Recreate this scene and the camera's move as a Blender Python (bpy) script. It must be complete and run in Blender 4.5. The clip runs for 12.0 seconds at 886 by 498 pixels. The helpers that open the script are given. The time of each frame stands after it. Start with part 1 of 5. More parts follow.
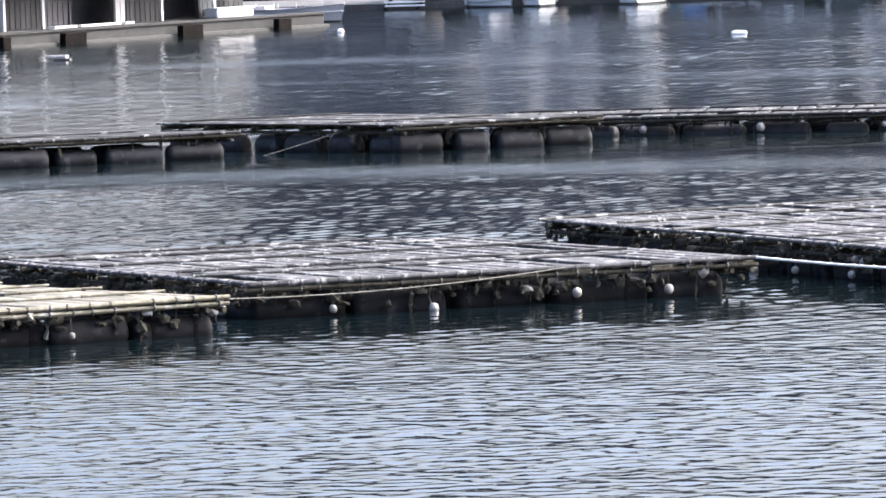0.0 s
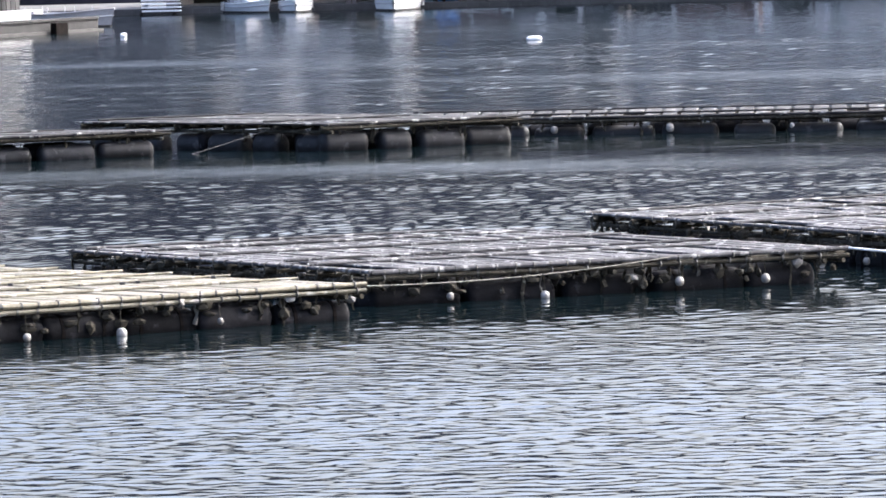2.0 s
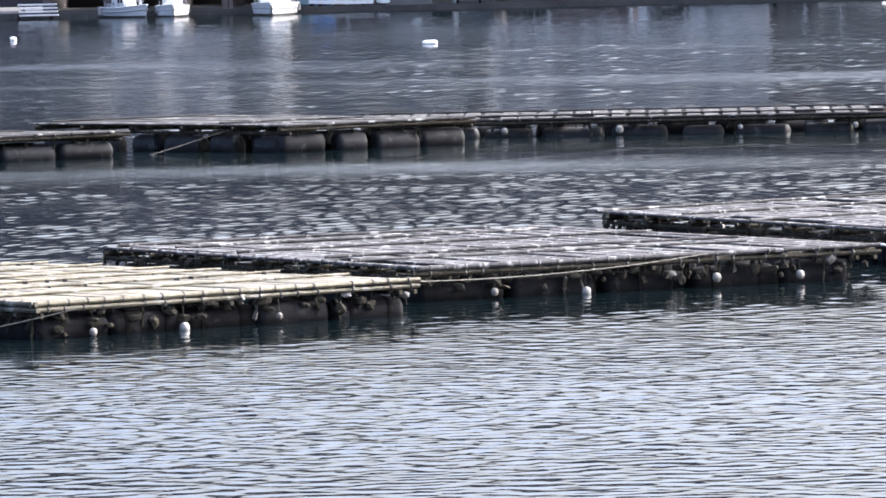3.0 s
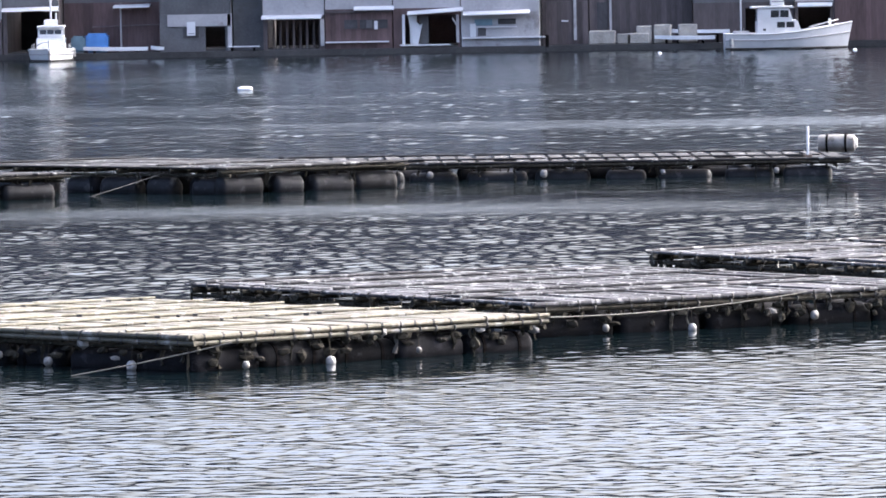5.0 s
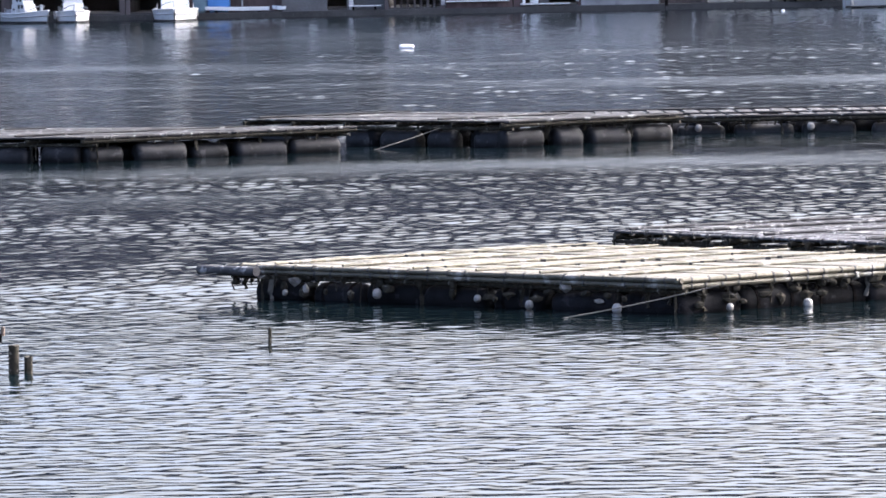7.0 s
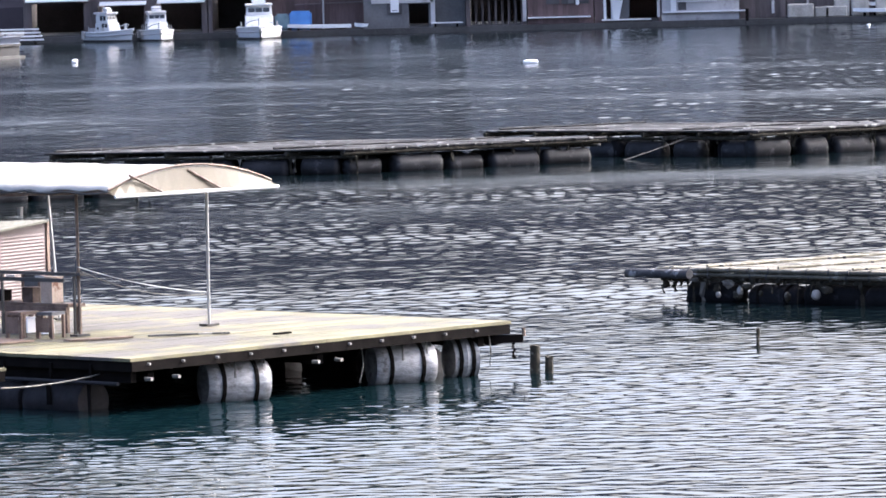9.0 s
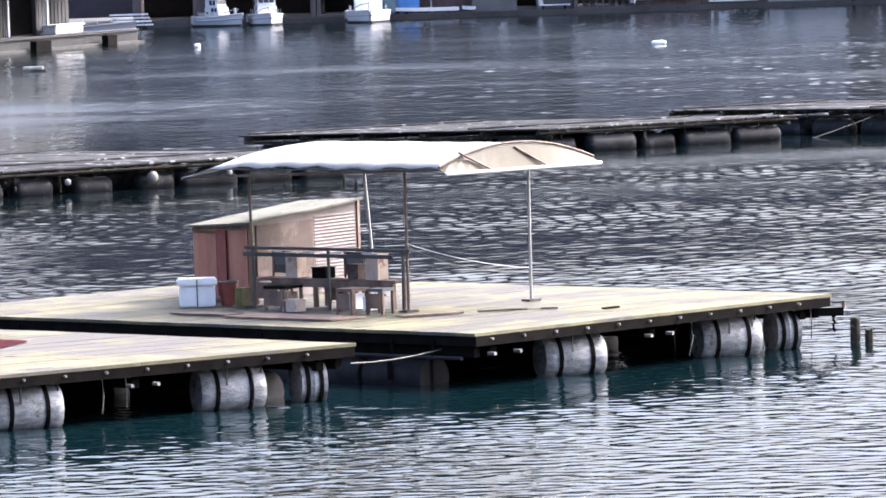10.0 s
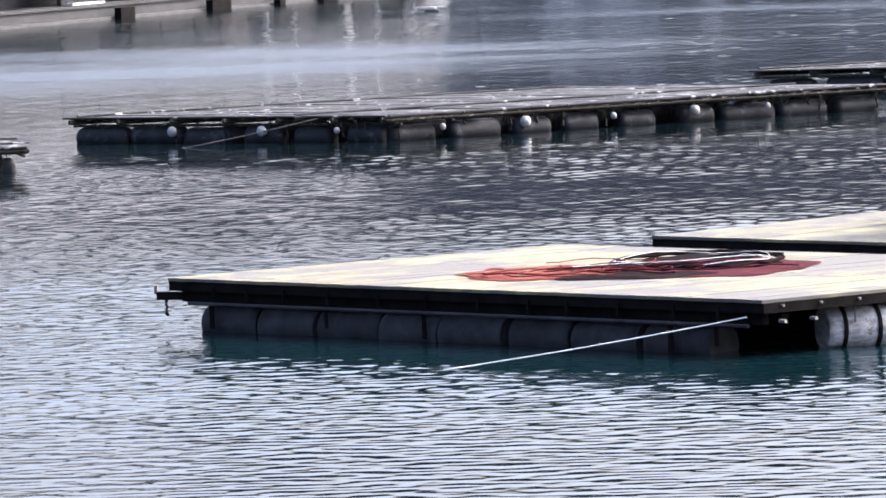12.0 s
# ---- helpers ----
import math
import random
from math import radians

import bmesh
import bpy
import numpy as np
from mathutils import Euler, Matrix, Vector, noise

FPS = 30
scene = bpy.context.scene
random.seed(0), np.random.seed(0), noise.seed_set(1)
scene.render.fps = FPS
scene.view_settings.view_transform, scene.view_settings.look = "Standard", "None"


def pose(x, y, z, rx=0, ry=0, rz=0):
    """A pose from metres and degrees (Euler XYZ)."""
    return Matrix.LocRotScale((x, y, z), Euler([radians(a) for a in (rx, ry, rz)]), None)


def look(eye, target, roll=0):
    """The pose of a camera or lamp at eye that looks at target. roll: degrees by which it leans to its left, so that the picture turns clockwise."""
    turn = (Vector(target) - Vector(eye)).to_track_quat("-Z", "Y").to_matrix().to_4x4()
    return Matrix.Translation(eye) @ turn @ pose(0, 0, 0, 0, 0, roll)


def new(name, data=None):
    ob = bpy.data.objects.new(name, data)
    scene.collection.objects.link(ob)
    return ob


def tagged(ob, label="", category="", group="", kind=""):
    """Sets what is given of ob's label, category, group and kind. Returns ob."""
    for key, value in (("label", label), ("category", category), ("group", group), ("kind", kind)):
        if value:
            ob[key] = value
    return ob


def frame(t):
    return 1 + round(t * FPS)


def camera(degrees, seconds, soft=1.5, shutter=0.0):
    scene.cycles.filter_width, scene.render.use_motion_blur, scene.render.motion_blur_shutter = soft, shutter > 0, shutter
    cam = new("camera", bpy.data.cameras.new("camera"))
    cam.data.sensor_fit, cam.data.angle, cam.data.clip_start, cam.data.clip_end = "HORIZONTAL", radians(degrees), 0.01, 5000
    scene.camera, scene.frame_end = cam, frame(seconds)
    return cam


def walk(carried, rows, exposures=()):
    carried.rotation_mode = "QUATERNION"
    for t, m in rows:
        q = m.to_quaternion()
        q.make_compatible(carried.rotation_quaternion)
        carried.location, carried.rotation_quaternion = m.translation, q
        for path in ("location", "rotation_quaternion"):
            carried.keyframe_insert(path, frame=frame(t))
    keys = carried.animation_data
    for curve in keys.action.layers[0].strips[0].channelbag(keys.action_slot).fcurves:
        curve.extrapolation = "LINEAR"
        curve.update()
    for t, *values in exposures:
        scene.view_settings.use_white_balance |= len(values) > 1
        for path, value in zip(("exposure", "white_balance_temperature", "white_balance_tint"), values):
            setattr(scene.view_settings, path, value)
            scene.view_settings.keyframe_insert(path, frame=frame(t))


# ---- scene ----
cam = camera(7.3, 12.0, soft=1.7)
PATH = [
    (0, (-7.789, 13.766, 7.872), (-29.212, 111.270, 2.038), -1.96),
    (0.5, (-10.023, 12.245, 7.909), (-29.846, 110.074, 1.863), -1.92),
    (1, (-12.146, 10.763, 7.958), (-30.416, 108.890, 1.859), -1.84),
    (1.5, (-14.149, 9.397, 8.006), (-30.970, 107.791, 2.028), -1.73),
    (2, (-16.504, 8.044, 8.042), (-31.609, 106.722, 2.164), -1.60),
    (2.5, (-18.593, 6.800, 8.062), (-32.171, 105.699, 2.174), -1.51),
    (3, (-20.864, 5.528, 8.083), (-32.818, 104.638, 2.228), -1.48),
    (3.2, (-21.902, 5.069, 8.094), (-33.101, 104.270, 2.290), -1.64),
    (4.8, (-29.282, 2.101, 8.199), (-35.414, 101.776, 2.967), -1.09),
    (5, (-30.254, 1.730, 8.207), (-36.066, 101.423, 2.955), -1.05),
    (5.5, (-32.515, 0.740, 8.191), (-38.156, 100.436, 2.816), -0.93),
    (6, (-35.110, -0.288, 8.209), (-41.014, 99.379, 2.582), -0.99),
    (6.5, (-37.569, -1.152, 8.234), (-43.150, 98.523, 2.413), -1.14),
    (6.7, (-38.437, -1.407, 8.231), (-43.691, 98.284, 2.388), -1.18),
    (8.3, (-46.480, -2.770, 8.233), (-49.490, 97.043, 2.926), -1.29),
    (8.5, (-47.474, -2.998, 8.218), (-50.429, 96.817, 2.902), -1.29),
    (9, (-50.074, -3.733, 8.208), (-52.936, 96.074, 2.697), -1.52),
    (9.5, (-52.470, -4.542, 8.226), (-55.323, 95.257, 2.566), -1.69),
    (10, (-55.178, -5.224, 8.290), (-58.123, 94.568, 2.561), -1.94),
    (10.5, (-57.783, -5.826, 8.322), (-60.849, 93.959, 2.538), -1.75),
    (10.8, (-59.186, -6.183, 8.346), (-62.375, 93.594, 2.471), -1.69),
    (11, (-60.272, -6.414, 8.310), (-63.590, 93.356, 2.390), -1.63),
    (11.3, (-61.996, -6.745, 8.297), (-65.692, 93.005, 2.276), -1.89),
    (11.5, (-63.085, -6.958, 8.275), (-67.047, 92.776, 2.144), -1.62),
    (11.8, (-64.570, -7.252, 8.299), (-69.145, 92.445, 2.015), -1.95),
    (12, (-65.486, -7.433, 8.315), (-70.374, 92.244, 1.933), -2.07),
]
walk(cam, [(t, look(e, g, r)) for t, e, g, r in PATH], [(0, 2.64, 5850, 8), (4, 2.62, 5850, 10), (12, 2.55, 5740, 12)])

# ---- world, sun, exposure ----
SUN_DIR = Vector((0.81, 0.42, 0.80)).normalized()
world = bpy.data.worlds.new("sky")
scene.world = world
world.use_nodes = True
wn = world.node_tree.nodes
sky = wn.new("ShaderNodeTexSky")
sky.sky_type = "NISHITA"
sky.sun_disc = False
sky.sun_elevation = math.asin(SUN_DIR.z)
sky.sun_rotation = math.atan2(SUN_DIR.x, SUN_DIR.y)
sky.air_density, sky.dust_density, sky.ozone_density = 0.65, 10.0, 1.0
wn["Background"].inputs["Strength"].default_value = 0.15
world.node_tree.links.new(sky.outputs["Color"], wn["Background"].inputs["Color"])
sun_data = bpy.data.lights.new("sun", "SUN")
sun_data.energy, sun_data.angle, sun_data.color = 0.85, radians(6), (1.0, 0.96, 0.9)
sun = new("sun", sun_data)
sun.matrix_world = look(SUN_DIR * 200, (0, 0, 0))


# ---- materials ----
def mat(name, a, b, rough=0.7, scale=4.0, fine=40.0, bump=0.15, metal=0.0, stretch=(1, 1, 1), spots=None, piece=0.0, spec=0.5):
    """Two colours mixed by coarse and fine noise, relief, optional spots (colour, size, amount), variation from piece to piece."""
    m = bpy.data.materials.new(name)
    m.use_nodes = True
    n, l = m.node_tree.nodes, m.node_tree.links
    p = n["Principled BSDF"]
    p.inputs["Roughness"].default_value = rough
    p.inputs["Metallic"].default_value = metal
    p.inputs["Specular IOR Level"].default_value = spec
    geo = n.new("ShaderNodeNewGeometry")
    mp = n.new("ShaderNodeMapping")
    mp.inputs["Scale"].default_value = stretch
    l.new(geo.outputs["Position"], mp.inputs["Vector"])
    n1 = n.new("ShaderNodeTexNoise")
    n1.inputs["Scale"].default_value = scale
    n1.inputs["Detail"].default_value = 5
    n2 = n.new("ShaderNodeTexNoise")
    n2.inputs["Scale"].default_value = fine
    n2.inputs["Detail"].default_value = 3
    l.new(mp.outputs["Vector"], n1.inputs["Vector"])
    l.new(mp.outputs["Vector"], n2.inputs["Vector"])
    add = n.new("ShaderNodeMath")
    add.operation = "MULTIPLY_ADD"
    l.new(n2.outputs["Fac"], add.inputs[0])
    add.inputs[1].default_value = 0.45
    l.new(n1.outputs["Fac"], add.inputs[2])
    ramp = n.new("ShaderNodeValToRGB")
    ramp.color_ramp.elements[0].position, ramp.color_ramp.elements[1].position = 0.5, 0.95
    ramp.color_ramp.elements[0].color, ramp.color_ramp.elements[1].color = (*a, 1), (*b, 1)
    l.new(add.outputs[0], ramp.inputs["Fac"])
    colour = ramp.outputs["Color"]
    if piece:
        info = n.new("ShaderNodeObjectInfo")
        hsv = n.new("ShaderNodeHueSaturation")
        mr = n.new("ShaderNodeMapRange")
        mr.inputs["To Min"].default_value, mr.inputs["To Max"].default_value = 1 - piece, 1 + piece
        l.new(info.outputs["Random"], mr.inputs["Value"])
        l.new(mr.outputs["Result"], hsv.inputs["Value"])
        l.new(colour, hsv.inputs["Color"])
        colour = hsv.outputs["Color"]
    if spots:
        tint, size, amount = spots
        n3 = n.new("ShaderNodeTexNoise")
        n3.inputs["Scale"].default_value = size
        n3.inputs["Detail"].default_value = 4
        n3.inputs["Roughness"].default_value = 0.65
        l.new(geo.outputs["Position"], n3.inputs["Vector"])
        r3 = n.new("ShaderNodeValToRGB")
        r3.color_ramp.elements[0].position, r3.color_ramp.elements[1].position = 1 - amount, min(1.0, 1.08 - amount)
        mix = n.new("ShaderNodeMix")
        mix.data_type = "RGBA"
        l.new(n3.outputs["Fac"], r3.inputs["Fac"])
        l.new(r3.outputs["Color"], mix.inputs["Factor"])
        l.new(colour, mix.inputs["A"])
        mix.inputs["B"].default_value = (*tint, 1)
        colour = mix.outputs["Result"]
    l.new(colour, p.inputs["Base Color"])
    bp = n.new("ShaderNodeBump")
    bp.inputs["Strength"].default_value = bump
    bp.inputs["Distance"].default_value = 0.02
    l.new(add.outputs[0], bp.inputs["Height"])
    l.new(bp.outputs["Normal"], p.inputs["Normal"])
    return m


M_DECK = mat("deck_wood", (0.062, 0.054, 0.027), (0.155, 0.139, 0.072), 0.78, 1.2, 30, 0.2, spots=((0.062, 0.055, 0.047), 0.5, 0.5), piece=0.25)
M_BEAM = mat("tarred_timber", (0.0034, 0.0029, 0.0028), (0.0105, 0.0085, 0.0076), 0.95, 3, 40, 0.3, spec=0.04)
M_DRUM = mat("pale_float", (0.16, 0.153, 0.15), (0.42, 0.41, 0.405), 0.6, 6, 30, 1.0, stretch=(1, 1, 2.2), spots=((0.1, 0.09, 0.082), 3.2, 0.43))
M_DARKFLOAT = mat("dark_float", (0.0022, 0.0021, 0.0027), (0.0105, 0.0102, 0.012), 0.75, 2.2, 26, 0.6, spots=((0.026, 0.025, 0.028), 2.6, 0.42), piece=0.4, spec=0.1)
M_TARFLOAT = mat("tarred_float", (0.0035, 0.0035, 0.0043), (0.018, 0.018, 0.0205), 0.6, 2.4, 26, 0.6, spots=((0.04, 0.04, 0.042), 3.4, 0.42), piece=0.35, spec=0.2)
# Shaded copy of the pale float colour, for the rows under the long sides.
M_SHADEGREY = mat("shade_grey", (0.009, 0.0082, 0.0092), (0.034, 0.031, 0.034), 0.7, 3, 40, 0.3, spots=((0.02, 0.018, 0.018), 2.0, 0.46), piece=0.3, spec=0.2)
M_CAP = mat("float_cap", (0.24, 0.23, 0.22), (0.46, 0.45, 0.43), 0.6, 6, 50, 0.2)
M_STRAP = mat("strap", (0.02, 0.02, 0.02), (0.06, 0.055, 0.05), 0.7)
M_BAMBOO = mat("pale_bamboo", (0.05, 0.043, 0.026), (0.17, 0.152, 0.106), 0.7, 1.6, 18, 0.4, spots=((0.22, 0.208, 0.188), 3.2, 0.44), piece=0.35)
M_OLDBAMBOO = mat("weathered_bamboo", (0.02, 0.0195, 0.021), (0.08, 0.077, 0.08), 0.8, 2.5, 30, 0.3, spots=((0.26, 0.255, 0.25), 3.2, 0.45), piece=0.35, spec=0.2)
M_FARBAMBOO = mat("grey_bamboo", (0.012, 0.0115, 0.0125), (0.045, 0.043, 0.043), 0.8, 1.5, 20, 0.3, spots=((0.3, 0.295, 0.285), 2.4, 0.41), piece=0.25, spec=0.2)
M_BALL = mat("bleached_float", (0.16, 0.155, 0.15), (0.34, 0.33, 0.32), 0.5, 9, 50, 0.2)
M_ROPE = mat("rope", (0.5, 0.5, 0.5), (0.75, 0.75, 0.74), 0.8, 8, 60, 0.3)
M_OLDROPE = mat("dark_rope", (0.06, 0.055, 0.05), (0.16, 0.15, 0.13), 0.85, 8, 60, 0.3)
M_CANOPY = mat("canopy_sheet", (0.25, 0.243, 0.225), (0.34, 0.333, 0.31), 0.6, 1.5, 20, 0.15, spots=((0.2, 0.185, 0.16), 0.9, 0.42))
M_GABLE = mat("canopy_gable", (0.05, 0.0375, 0.0165), (0.079, 0.061, 0.031), 0.6, 2, 30, 0.1)
M_STEEL = mat("galvanised_steel", (0.3, 0.3, 0.3), (0.5, 0.5, 0.5), 0.4, 6, 60, 0.1, metal=0.7)
M_RUST = mat("rusty_steel", (0.06, 0.04, 0.03), (0.2, 0.14, 0.1), 0.7, 6, 60, 0.2)
M_BROWN = mat("brown_board", (0.26, 0.1, 0.058), (0.44, 0.2, 0.13), 0.7, 3, 40, 0.2, stretch=(1, 1, 0.2))
M_REDDOOR = mat("red_brown_board", (0.16, 0.036, 0.028), (0.25, 0.06, 0.045), 0.6, 3, 40, 0.2)
M_PINKSHEET = mat("faded_sheet_metal", (0.085, 0.062, 0.06), (0.135, 0.105, 0.103), 0.6, 2, 40, 0.2)
M_PANEL = mat("faded_plywood", (0.024, 0.0118, 0.0082), (0.068, 0.039, 0.029), 0.75, 1.6, 26, 0.3, stretch=(1, 1, 2.6), spots=((0.1, 0.068, 0.057), 2.0, 0.48))
M_ROOFSHEET = mat("pale_roof_sheet", (0.068, 0.066, 0.052), (0.12, 0.117, 0.098), 0.7, 1.4, 20, 0.1, spots=((0.052, 0.051, 0.034), 1.3, 0.4), spec=0.2)
M_WHITE = mat("white_gelcoat", (0.5, 0.505, 0.51), (0.6, 0.6, 0.6), 0.35, 1.5, 30, 0.05, spots=((0.36, 0.35, 0.33), 1.2, 0.38))
M_FOAM = mat("white_foam", (0.75, 0.75, 0.75), (0.86, 0.86, 0.86), 0.7, 6, 60, 0.2)
M_GLASS = mat("dark_glass", (0.02, 0.022, 0.025), (0.03, 0.032, 0.035), 0.08)
M_NET = mat("red_net", (0.022, 0.0035, 0.006), (0.062, 0.0085, 0.013), 0.95, 2.2, 40, 0.9, spots=((0.11, 0.035, 0.036), 2.4, 0.4), spec=0.05)
M_SALMON = mat("salmon_net", (0.065, 0.013, 0.0115), (0.18, 0.05, 0.038), 0.95, 2.2, 40, 0.9, spots=((0.15, 0.1, 0.07), 1.5, 0.44), spec=0.05)
M_CARTON = mat("pale_carton", (0.36, 0.275, 0.21), (0.6, 0.49, 0.4), 0.8, 4, 40, 0.2, spots=((0.24, 0.13, 0.09), 5.0, 0.42))
M_DARKNET = mat("dark_net", (0.003, 0.0022, 0.0026), (0.016, 0.0095, 0.01), 0.98, 4, 50, 0.8, spec=0.02)
M_TABLE = mat("worn_table_wood", (0.07, 0.042, 0.031), (0.22, 0.15, 0.112), 0.75, 3, 40, 0.3)
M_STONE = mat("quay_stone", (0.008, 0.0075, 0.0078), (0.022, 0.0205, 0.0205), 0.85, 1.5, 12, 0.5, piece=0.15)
M_OLDDRUM = mat("stained_float", (0.12, 0.11, 0.1), (0.27, 0.255, 0.235), 0.6, 3, 30, 0.2, spots=((0.09, 0.08, 0.07), 4.0, 0.42))
M_PALESTONE = mat("pale_stone", (0.22, 0.205, 0.18), (0.4, 0.375, 0.335), 0.85, 1.5, 12, 0.4, piece=0.2)
# Colour of hanging weed; also carries the shade on poles under the boards.
M_WEEDSHADE = mat("weed_shade", (0.012, 0.012, 0.009), (0.05, 0.043, 0.032), 0.9, 9, 60, 0.6, spots=((0.16, 0.15, 0.13), 8.0, 0.4), spec=0.15)
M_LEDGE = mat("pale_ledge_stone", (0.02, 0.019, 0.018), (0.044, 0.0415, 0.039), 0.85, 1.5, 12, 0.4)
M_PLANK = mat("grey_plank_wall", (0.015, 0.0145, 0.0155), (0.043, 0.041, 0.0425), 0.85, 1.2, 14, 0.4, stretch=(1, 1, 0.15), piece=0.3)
M_CONCRETE = mat("quay_concrete", (0.03, 0.0288, 0.0288), (0.066, 0.063, 0.0612), 0.85, 0.7, 8, 0.3)
M_SIDING = mat("pale_siding", (0.31, 0.3, 0.305), (0.46, 0.445, 0.45), 0.6, 0.6, 8, 0.1, spots=((0.24, 0.225, 0.22), 0.8, 0.4))
M_BARN = mat("old_board_wall", (0.045, 0.036, 0.037), (0.115, 0.095, 0.094), 0.8, 1.2, 14, 0.4, stretch=(1, 1, 0.15), piece=0.25)
M_REDBARN = mat("red_board_wall", (0.07, 0.043, 0.042), (0.145, 0.096, 0.092), 0.8, 1.2, 14, 0.4, stretch=(1, 1, 0.15), piece=0.2)
# Interior shade of the bays is in this dark colour; doors share it.
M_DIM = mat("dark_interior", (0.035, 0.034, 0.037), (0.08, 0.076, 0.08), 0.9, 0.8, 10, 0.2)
M_GREYWALL = mat("grey_render", (0.075, 0.074, 0.077), (0.14, 0.138, 0.142), 0.8, 0.8, 10, 0.2, spots=((0.1, 0.096, 0.095), 0.9, 0.42))
M_TILE = mat("dark_roof_tile", (0.05, 0.05, 0.055), (0.12, 0.12, 0.125), 0.6, 1.5, 12, 0.4)
M_EAVE = mat("white_eave", (0.6, 0.6, 0.61), (0.72, 0.72, 0.73), 0.5, 1, 20, 0.05)
M_BLUE = mat("blue_tarp", (0.05, 0.16, 0.42), (0.1, 0.26, 0.58), 0.5, 2, 20, 0.2)
M_TEALTARP = mat("teal_tarp", (0.1, 0.16, 0.2), (0.18, 0.27, 0.32), 0.6, 2, 20, 0.2)
M_HILL = mat("wooded_hill", (0.0045, 0.0048, 0.0075), (0.012, 0.0125, 0.018), 1.0, 0.15, 1.5, 0.8, spec=0.0)
M_YELLOW = mat("yellow_paint", (0.075, 0.066, 0.012), (0.14, 0.125, 0.035), 0.6, 5, 40, 0.1, spots=((0.07, 0.05, 0.035), 6.0, 0.46))


def water_material():
    m = bpy.data.materials.new("sea_water")
    m.use_nodes = True
    n, l = m.node_tree.nodes, m.node_tree.links
    p = n["Principled BSDF"]
    p.inputs["Roughness"].default_value = 0.06
    p.inputs["IOR"].default_value = 1.333
    geo = n.new("ShaderNodeNewGeometry")
    mp = n.new("ShaderNodeMapping")
    mp.inputs["Scale"].default_value = (1.1, 1.35, 1.0)
    mp.inputs["Rotation"].default_value = (0, 0, radians(5))
    l.new(geo.outputs["Position"], mp.inputs["Vector"])
    n1 = n.new("ShaderNodeTexNoise")
    n1.inputs["Scale"].default_value = 2.1
    n1.inputs["Detail"].default_value = 0.5
    n1.inputs["Roughness"].default_value = 0.5
    l.new(mp.outputs["Vector"], n1.inputs["Vector"])
    broad = n.new("ShaderNodeMapping")
    broad.inputs["Scale"].default_value = (0.8, 0.4, 1.0)
    l.new(geo.outputs["Position"], broad.inputs["Vector"])
    n2 = n.new("ShaderNodeTexNoise")
    n2.inputs["Scale"].default_value = 1.0
    n2.inputs["Detail"].default_value = 1.0
    l.new(broad.outputs["Vector"], n2.inputs["Vector"])
    wide = n.new("ShaderNodeBump")
    wide.inputs["Strength"].default_value = 1.0
    wide.inputs["Distance"].default_value = 0.026
    l.new(n2.outputs["Fac"], wide.inputs["Height"])
    bp = n.new("ShaderNodeBump")
    bp.inputs["Strength"].default_value = 1.0
    bp.inputs["Distance"].default_value = 0.013
    l.new(n1.outputs["Fac"], bp.inputs["Height"])
    l.new(wide.outputs["Normal"], bp.inputs["Normal"])
    l.new(bp.outputs["Normal"], p.inputs["Normal"])
    sep = n.new("ShaderNodeSeparateXYZ")
    l.new(geo.outputs["Position"], sep.inputs[0])
    # gust patches: ripples too fine to see widen the reflection

    def op(kind, a, c):
        q = n.new("ShaderNodeMath")
        q.operation = kind
        for i, v in enumerate((a, c)):
            if isinstance(v, (int, float)):
                q.inputs[i].default_value = v
            else:
                l.new(v, q.inputs[i])
        return q.outputs[0]

    total = 0.0
    for cx, cy, rx, ry, amount in ((-92, 218, 24, 26, 0.75), (-42, 176, 34, 7, 0.42), (-60, 160, 16, 9, 0.3), (-41, 116, 11, 4, 0.26), (-27, 127, 9, 3, 0.22), (-28, 236, 24, 7, 0.5), (-60, 262, 22, 6, 0.14), (-60, 285, 70, 60, 0.4)):
        dx = op("POWER", op("DIVIDE", op("SUBTRACT", sep.outputs["X"], cx), rx), 2)
        dy = op("POWER", op("DIVIDE", op("SUBTRACT", sep.outputs["Y"], cy), ry), 2)
        g = op("MULTIPLY", op("POWER", 2.718, op("MULTIPLY", op("ADD", dx, dy), -1.0)), amount)
        total = op("ADD", g, total)
    # base colour carries the rafts' dark reflection, and is greener round the platforms
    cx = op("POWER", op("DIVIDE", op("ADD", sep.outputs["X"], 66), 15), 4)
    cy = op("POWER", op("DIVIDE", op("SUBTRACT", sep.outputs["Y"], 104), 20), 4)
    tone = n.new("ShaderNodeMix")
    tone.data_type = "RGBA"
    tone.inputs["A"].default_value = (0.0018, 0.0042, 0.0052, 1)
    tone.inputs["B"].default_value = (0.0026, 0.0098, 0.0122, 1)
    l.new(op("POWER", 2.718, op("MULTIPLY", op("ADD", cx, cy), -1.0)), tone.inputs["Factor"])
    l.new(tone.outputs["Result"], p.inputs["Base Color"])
    patch = n.new("ShaderNodeTexNoise")
    patch.inputs["Scale"].default_value = 0.12
    patch.inputs["Detail"].default_value = 4
    pm = n.new("ShaderNodeMapping")
    pm.inputs["Scale"].default_value = (0.35, 1.0, 1.0)
    l.new(geo.outputs["Position"], pm.inputs["Vector"])
    l.new(pm.outputs["Vector"], patch.inputs["Vector"])
    chop = n.new("ShaderNodeMapRange")
    chop.inputs["From Min"].default_value, chop.inputs["From Max"].default_value = 185, 225
    chop.inputs["To Min"].default_value, chop.inputs["To Max"].default_value = 0.026, 0.085
    l.new(sep.outputs["Y"], chop.inputs["Value"])
    l.new(chop.outputs["Result"], wide.inputs["Distance"])
    fine = n.new("ShaderNodeMapRange")
